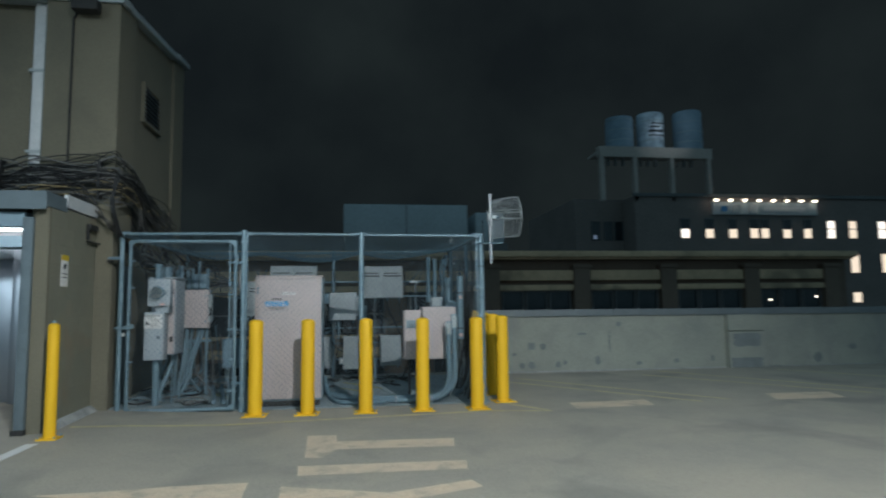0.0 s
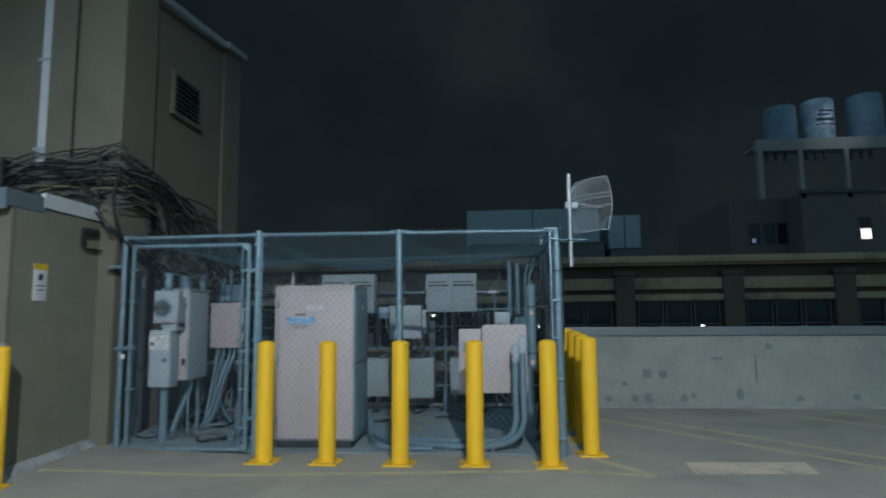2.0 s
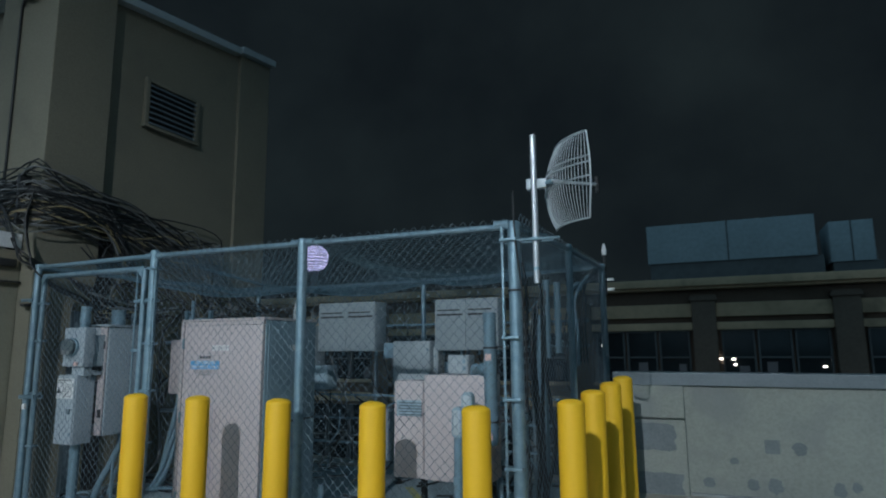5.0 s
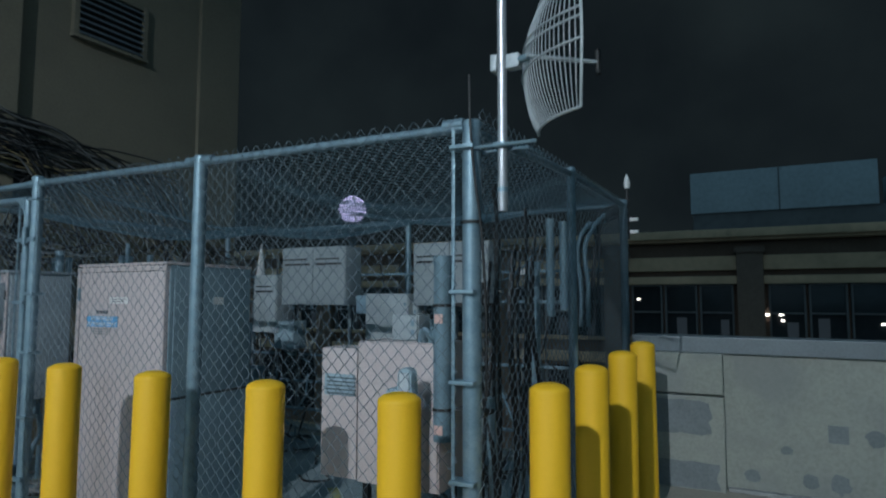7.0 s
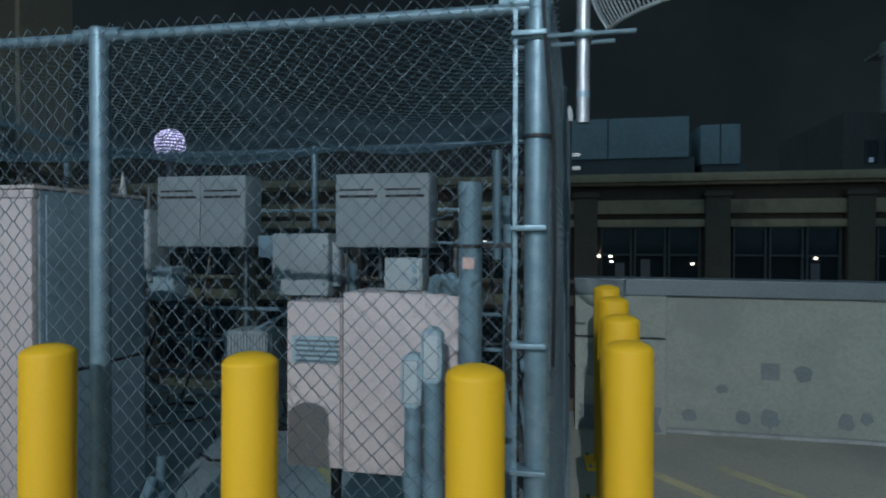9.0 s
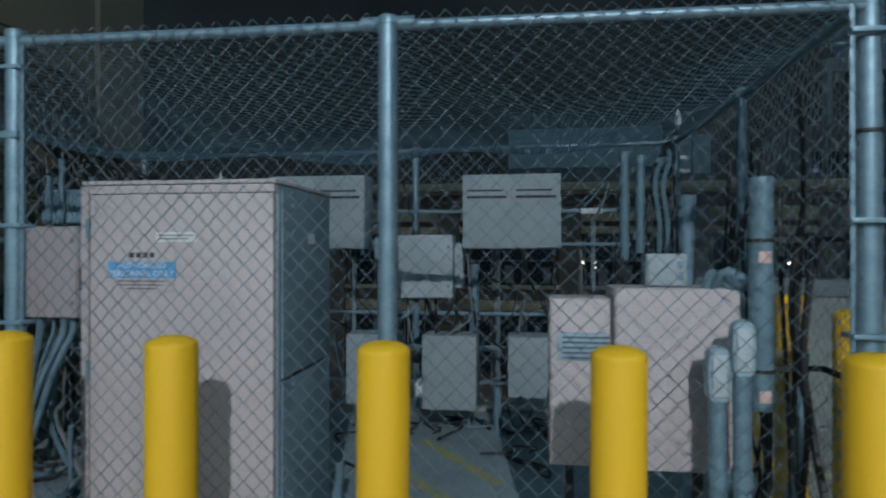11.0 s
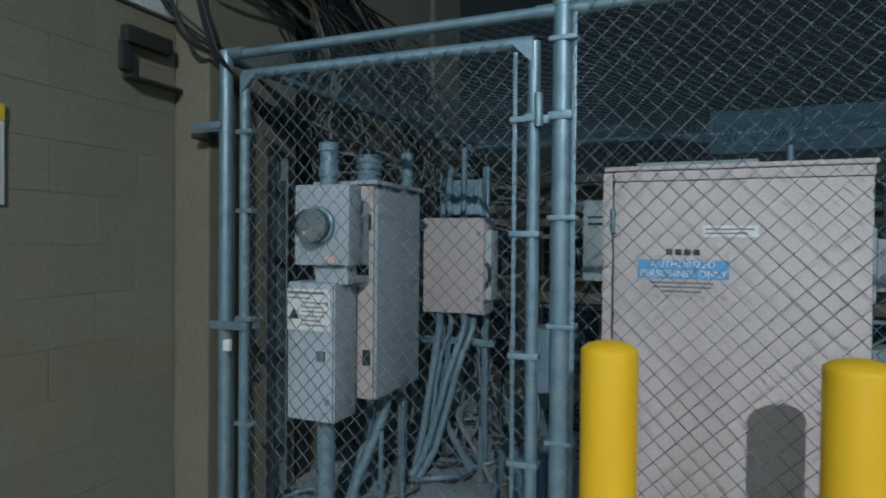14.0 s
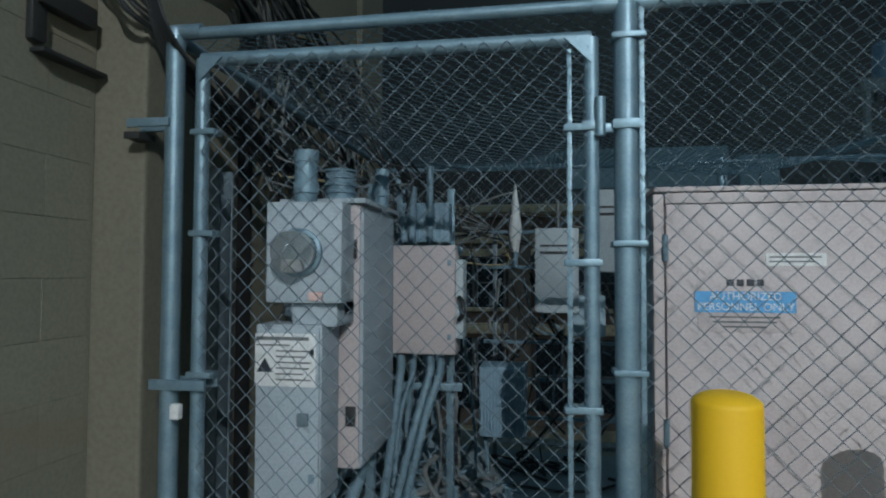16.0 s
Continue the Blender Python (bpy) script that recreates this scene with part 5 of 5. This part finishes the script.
for i in range(25):
    f = -1 + 2 * i / 24
    edge = i in (0, 24)
    part("rod", tubes(([rod_at(f, -H2 + 2 * H2 * k / 10) for k in range(11)], 0.0060 if edge else 0.0023), seg=6), PALE_BOX, dish)
for v, r in ((-H2, 0.0065), (H2, 0.0065), (0.055, 0.0045), (0.095, 0.0045), (-0.035, 0.005)):
    part("cross_rod", tubes(([rod_at(-1 + 2 * k / 16, v) - AX * 0.004 for k in range(17)], r), seg=6), COPING, dish)
part("hub_stub", tubes((((2.175, 8.675, 2.672), HUB), 0.016), seg=10), GALV, dish)
part("feed_arm", tubes(((HUB - AX * 0.02, HUB + AX * 0.32), 0.009), seg=10), COPING, dish)
part("feed", tubes(((HUB + AX * 0.314 + Vector((0, 0, -0.055)), HUB + AX * 0.314 + Vector((0, 0, 0.055))), 0.012), seg=10), DARK_METAL, dish)
part("clamp_box", boxes((2.05, 2.08, 8.65, 8.71, 2.633, 2.708), bevel=0.006), COPING, dish)
part("clamp_block", boxes((2.117, 2.18, 8.66, 8.71, 2.64, 2.703), bevel=0.006), COPING, dish)
lead = thing("antenna_lead", (1.93, 8.62, 1.4), "black cable strapped to the corner post", "cable", kind="stuff")
part("cable", tubes((curve((1.965, 8.615, 2.62), (1.968, 8.62, 2.40), (1.985, 8.635, 2.15), (2.0, 8.66, 1.95), (2.005, 8.70, 1.6), (2.0, 8.71, 1.2)), [0.006] * 41), seg=8), RUBBER, lead)
for z in (1.97,):
    part("strap", tubes((((1.945, 8.685, z), (1.945, 8.685, z + 0.012)), 0.050), seg=20), RUBBER, lead)
for i, (x, y, z0, z1, r) in enumerate(((2.04, 11.79, 2.47, 2.75, 0.030), (-1.745, 11.28, 1.70, 2.23, 0.035))):
    ob = thing("stub_antenna", (x, y, z0), "short antenna with a white pointed tip", "antenna")
    part("stem", tubes((((x, y, z0 - 0.3 if i == 0 else 1.62), (x, y, z1 - 0.10)), r * 0.55), seg=10), RUBBER if i == 0 else GALV, ob)
    part("tip", tubes((((x, y, z1 - 0.13), (x, y, z1 - 0.08), (x, y, z1 - 0.03), (x, y, z1)), [r * 0.8, r, r * 0.6, r * 0.15]) if i == 0 else (((x, y, z1 - 0.5), (x, y, z1 - 0.34), (x, y, z1 - 0.15), (x, y, z1)), [r * 0.7, r * 1.4, r * 0.8, r * 0.15]), seg=12), PAPER, ob)
clip = thing("cable_bracket", (2.07, 11.80, 2.25), "small white brackets on the rear corner post", "bracket")
for z in (2.22, 2.33):
    part("plate", boxes((2.03, 2.13, 11.79, 11.82, z, z + 0.03), bevel=0.004), PAPER, clip)
# ---- across the street ----
near = thing("brick_building", (8, 40, -14), "dark brick building with pale stone bands across the street", "building")
NY, COL0, STEP = 34.0, 7.93, 5.28
part("wall", boxes((-32, 30.4, NY + 0.3, 62, -14, 4.05)), FAR_BRICK, near)
part("cornice", boxes((-32.2, 30.6, NY - 0.55, NY + 0.3, 4.16, 4.50), (-32.1, 30.5, NY - 0.3, NY + 0.3, 4.04, 4.17), bevel=0.04), FAR_STONE, near)
part("roof", boxes((-32, 30.4, NY + 0.3, 62, 4.05, 4.3)), FAR_DARK, near)
rnd = random.Random(17)
for k in range(-7, 5):
    xc = COL0 + STEP * k
    col = part("column", boxes((xc - 0.48, xc + 0.48, NY - 0.22, NY + 0.3, -14, 3.55), bevel=0.02), FAR_BRICK, near)
    part("capital", boxes((xc - 0.56, xc + 0.56, NY - 0.30, NY + 0.3, 3.55, 3.72), (xc - 0.50, xc + 0.50, NY - 0.25, NY + 0.3, 3.72, 3.80), bevel=0.03), FAR_BRICK, col)
    if k == 4:
        continue
    x0, x1 = xc + 0.48, xc + STEP - 0.48
    part("stone_band", boxes((x0, x1, NY - 0.06, NY + 0.3, 2.86, 3.44), bevel=0.03), FAR_STONE, near)
    part("stone_band", boxes((x0, x1, NY - 0.12, NY + 0.3, 2.30, 2.62), bevel=0.03), FAR_STONE, near)
    part("window_sill", boxes((x0, x1, NY - 0.14, NY + 0.3, -0.12, 0.04), bevel=0.02), FAR_STONE, near)
    for zf in (-4.4, -8.9):
        part("stone_band", boxes((x0, x1, NY - 0.06, NY + 0.3, zf + 3.3, zf + 3.75), bevel=0.03), FAR_STONE, near)
        for w in range(3):
            a, b = x0 + 0.1 + w * (x1 - x0 - 0.2) / 3 + 0.05, x0 + 0.1 + (w + 1) * (x1 - x0 - 0.2) / 3 - 0.05
            win = part("window", boxes((a, a + 0.07, NY + 0.02, NY + 0.3, zf, zf + 3.1), (b - 0.07, b, NY + 0.02, NY + 0.3, zf, zf + 3.1), (a + 0.07, b - 0.07, NY + 0.02, NY + 0.3, zf + 1.5, zf + 1.57)), FAR_DARK, near)
            part("pane", boxes((a + 0.07, b - 0.07, NY + 0.2, NY + 0.24, zf, zf + 3.1)), DARK_GLASS, win)
    for w in range(3):
        a, b = x0 + 0.1 + w * (x1 - x0 - 0.2) / 3 + 0.05, x0 + 0.1 + (w + 1) * (x1 - x0 - 0.2) / 3 - 0.05
        win = part("window", boxes((a, a + 0.07, NY + 0.02, NY + 0.3, 0.04, 2.30), (b - 0.07, b, NY + 0.02, NY + 0.3, 0.04, 2.30), (a + 0.07, b - 0.07, NY + 0.02, NY + 0.3, 1.1, 1.17), (a + 0.07, b - 0.07, NY + 0.02, NY + 0.3, 2.22, 2.30)), FAR_DARK, near)
        part("pane", boxes((a + 0.07, b - 0.07, NY + 0.2, NY + 0.24, 0.04, 1.1), (a + 0.07, b - 0.07, NY + 0.17, NY + 0.21, 1.17, 2.22)), DARK_GLASS, win)
        if rnd.random() < 0.45:
            q = rnd.uniform(a + 0.15, b - 0.5)
            z = rnd.uniform(0.3, 1.6)
            part("room_glow", boxes((q, q + rnd.uniform(0.3, 0.45), NY + 0.15, NY + 0.165, 0.12, 0.12 + rnd.uniform(0.5, 0.9))), LIT_DIM, win)
        if rnd.random() < 0.3:
            q, z = rnd.uniform(a + 0.2, b - 0.3), rnd.uniform(0.6, 2.0)
            part("room_lamp", boxes((q, q + 0.13, NY + 0.14, NY + 0.165, z, z + 0.06)), SPECK, win)
for q, z in ((3.15, 1.03), (3.62, 1.03)):
    part("room_lamp", boxes((q, q + 0.15, NY + 0.14, NY + 0.165, z, z + 0.08)), SPECK, near, "bright far room lamp")
for x0, x1, z0, z1 in ((-0.23, 8.22, 6.27, 8.47), (8.80, 10.78, 5.85, 7.96)):
    ob = thing("roof_unit", ((x0 + x1) / 2, 43, 4.3), "grey sheet-metal unit on the far roof", "roof unit")
    part("base", boxes((x0 + 0.1, x1 + 0.3, 42.15, 45, 4.28, z0)), FAR_DARK, ob)
    part("casing", boxes((x0, x1, 42, 45, z0, z1), bevel=0.05), FAR_GREY, ob)
    for x in (x0 + (x1 - x0) * 0.5,):
        part("seam", boxes((x - 0.03, x + 0.03, 41.97, 42.0, z0, z1)), FAR_DARK, ob)

# lit building with the tank tower
FY2 = 120.0
far = thing("office_building", (90, 130, -14), "dark office building with lit windows and a sign", "building")
part("wall", boxes((49, 72, FY2 + 6, 160, -14, 24.2), (60, 190, FY2, 160, -14, 24.0)), FAR_WALL, far)
part("parapet", boxes((59.5, 190, FY2 - 0.4, FY2, 23.9, 24.6)), FAR_DARK, far)
for x, mat, h in ((71.2, LIT_WHITE, 0.45), (76.8, LIT, 0.45), (82.3, LIT, 0.45), (87.3, LIT, 0.5), (89.9, LIT, 0.5), (95.2, LIT, 0.45), (100.2, LIT, 0.5), (106.0, LIT_WHITE, 1.0), (111.4, LIT, 1.0), (118.8, LIT_WHITE, 1.0)):
    win = part("window", boxes((x - 1.15, x - 0.95, FY2 - 0.15, FY2, 15.3, 19.4), (x + 0.95, x + 1.15, FY2 - 0.15, FY2, 15.3, 19.4), (x - 0.95, x + 0.95, FY2 - 0.15, FY2, 19.2, 19.4)), FAR_DARK, far)
    top = 15.4 + 3.4 * h + 0.2
    part("pane", boxes((x - 0.95, x + 0.95, FY2 - 0.06, FY2 - 0.01, 15.3, top)), mat, win)
    part("blind", boxes((x - 0.95, x + 0.95, FY2 - 0.12, FY2 - 0.07, top, 19.2)) if h < 0.9 else boxes((x - 0.95, x + 0.95, FY2 - 0.12, FY2 - 0.07, 17.2, 17.4)), DARK_GLASS, win)
for x, z0, z1 in ((111.4, 7.8, 11.8), (119.2, 7.8, 11.8), (111.4, 1.4, 3.5), (126, 15.3, 19.2), (126, 7.8, 11.8)):
    win = part("window", boxes((x - 1.3, x - 1.1, FY2 - 0.15, FY2, z0, z1), (x + 1.1, x + 1.3, FY2 - 0.15, FY2, z0, z1)), FAR_DARK, far)
    part("pane", boxes((x - 1.0, x + 1.0, FY2 - 0.06, FY2 - 0.01, z0, z1)), LIT, win)
for x in (53.6, 56.5, 59, 65):
    win = part("window", boxes((x - 1.1, x - 0.9, FY2 + 5.8, FY2 + 6, 15.3, 19.4), (x + 0.9, x + 1.1, FY2 + 5.8, FY2 + 6, 15.3, 19.4)), FAR_DARK, far)
    part("pane", boxes((x - 0.9, x + 0.9, FY2 + 5.9, FY2 + 5.95, 15.3, 19.4)), DARK_GLASS, win)
    if x < 54:
        part("room_lamp", boxes((x - 0.5, x + 0.2, FY2 + 5.8, FY2 + 5.88, 15.6, 16.4)), glowing("blue_room", (0.45, 0.65, 1.0), 0.2), win)
board = thing("roof_sign", (90, 119.5, 20), "lit sign board with a row of lamps", "sign")
part("board", boxes((77.5, 102.5, FY2 - 0.5, FY2 - 0.1, 20.2, 22.9)), FAR_GREY, board)
for x0, x1, z0, z1 in ((79.5, 80.7, 20.8, 22.0), (82.2, 83.6, 20.7, 22.2), (86.2, 88.2, 20.5, 22.4)):
    part("emblem", boxes((x0, x1, FY2 - 0.6, FY2 - 0.5, z0, z1), bevel=0.3), BLUE if x0 < 82 else PAPER, board)
part("text_bars", boxes((89.5, 99.5, FY2 - 0.6, FY2 - 0.5, 20.9, 21.8)), WHITE_METAL, board)
for i in range(8):
    x = 77.9 + 3.35 * i
    ob = part("lamp_arm", boxes((x - 0.08, x + 0.08, FY2 - 1.6, FY2 - 0.1, 23.3, 23.45)), FAR_DARK, board)
    part("lamp_head", boxes((x - 0.35, x + 0.35, FY2 - 1.7, FY2 - 1.1, 22.9, 23.25), bevel=0.1), SIGN_LAMP, ob)
tower = thing("tank_tower", (65, 124, 24), "concrete frame carrying three pale water tanks", "tower")
part("beam", boxes((52.6, 78.4, 120, 121.5, 32.2, 34.4)), FAR_FRAME, tower)
part("platform", boxes((54, 78.2, 121.5, 130, 33.9, 34.35)), FAR_FRAME, tower)
for x in (53.2, 60.6, 69, 77.6):
    part("column", boxes((x - 0.4, x + 0.4, 120, 121.2, 23, 32.2)), FAR_FRAME, tower)
    for q in (1.6, 3.3, 5.0):
        if x < 77:
            part("hanger", boxes((x + q, x + q + 0.5, 121.3, 121.8, 30.6, 32.2)), FAR_DARK, tower)
for x, r, z, nm in ((59.3, 2.95, 41.7, "left"), (66.6, 2.85, 42.8, "mid"), (75.6, 3.05, 43.5, "right")):
    bm = bmesh.new()
    lathe(bm, x, 124.5, [(r, 34.3), (r * 1.01, 36), (r, z - 0.6), (r * 0.96, z - 0.1), (r * 0.5, z + 0.2)], 32)
    tank = part("tank", bm, TANK_ART if nm == "mid" else FAR_TANK, tower, smooth=50)
    for zz in (36.4, 38.6, 40.8):
        bm = bmesh.new()
        lathe(bm, x, 124.5, [(r * 0.99, zz), (r * 1.02, zz + 0.02), (r * 1.02, zz + 0.16), (r * 0.99, zz + 0.18)], 32)
        part("hoop", bm, FAR_GREY, tank)
    if nm == "mid":
        for q, w, zz, hh in ((0, 1.5, 38.2, 0.5), (-0.3, 1.0, 39.2, 0.35), (0.2, 1.3, 40.0, 0.25), (0, 1.7, 37.4, 0.2)):
            part("emblem", boxes((x + q - w, x + q + w, 124.5 - r - 0.12, 124.5 - r + 0.7, zz, zz + hh)), DARK_GLASS, tank)
for ob in (far, board, tower):
    ob.location.x *= 0.977
    ob.scale.x = 0.977
lamp("tank_flood", "SPOT", (66, 98, 30.0), (66, 124, 39.5), 2600, (0.70, 0.87, 1.0), cone=radians(44), blend=1.0, size=0.3)
lamp("tank_flood", "SPOT", (66, 114, 36.5), (65.3, 124, 39.3), 700, (0.85, 0.93, 1.0), cone=radians(36), blend=0.9, size=0.3)

ball = thing("led_ball", (-140.5, 207.5, 32), "distant globe of glowing violet-white dots", "globe light")
C = Vector((-140.5, 207.5, 37.3))
bm = bmesh.new()
bmesh.ops.create_icosphere(bm, subdivisions=3, radius=5.05)
bmesh.ops.translate(bm, verts=bm.verts, vec=C)
part("shell", bm, FAR_DARK, ball, smooth=60)
verts, faces = [], []
for i in range(-6, 7):
    la = i * 0.2355
    n = max(4, int(30 * math.cos(la)))
    for k in range(n):
        lo = 2 * math.pi * k / n
        nrm = Vector((math.cos(la) * math.cos(lo), math.cos(la) * math.sin(lo), math.sin(la)))
        if nrm.dot(Vector((0.55, -0.82, 0))) < -0.2:
            continue
        bmd = nrm.orthogonal().normalized()
        cr = nrm.cross(bmd)
        p = C + nrm * 5.15
        q = len(verts)
        verts += [p + 0.36 * (math.cos(a) * bmd + math.sin(a) * cr) for a in (0, 1.2566, 2.5133, 3.7699, 5.0265)] + [p + nrm * 0.15]
        faces += [(q + a, q + (a + 1) % 5, q + 5) for a in range(5)]
me = bpy.data.meshes.new("dots")
base = BASE[ball.name]
me.from_pydata([v - base for v in verts], [], faces)
me.materials.append(BALL_LIGHT)
ob = new("dots", me)
tagged(ob, "violet-white glowing dots", kind="stuff")
ob.parent = ball
part("stalk", boxes((C.x - 1, C.x + 1, C.y - 1, C.y + 1, -14, C.z - 4.5)), FAR_DARK, ball)
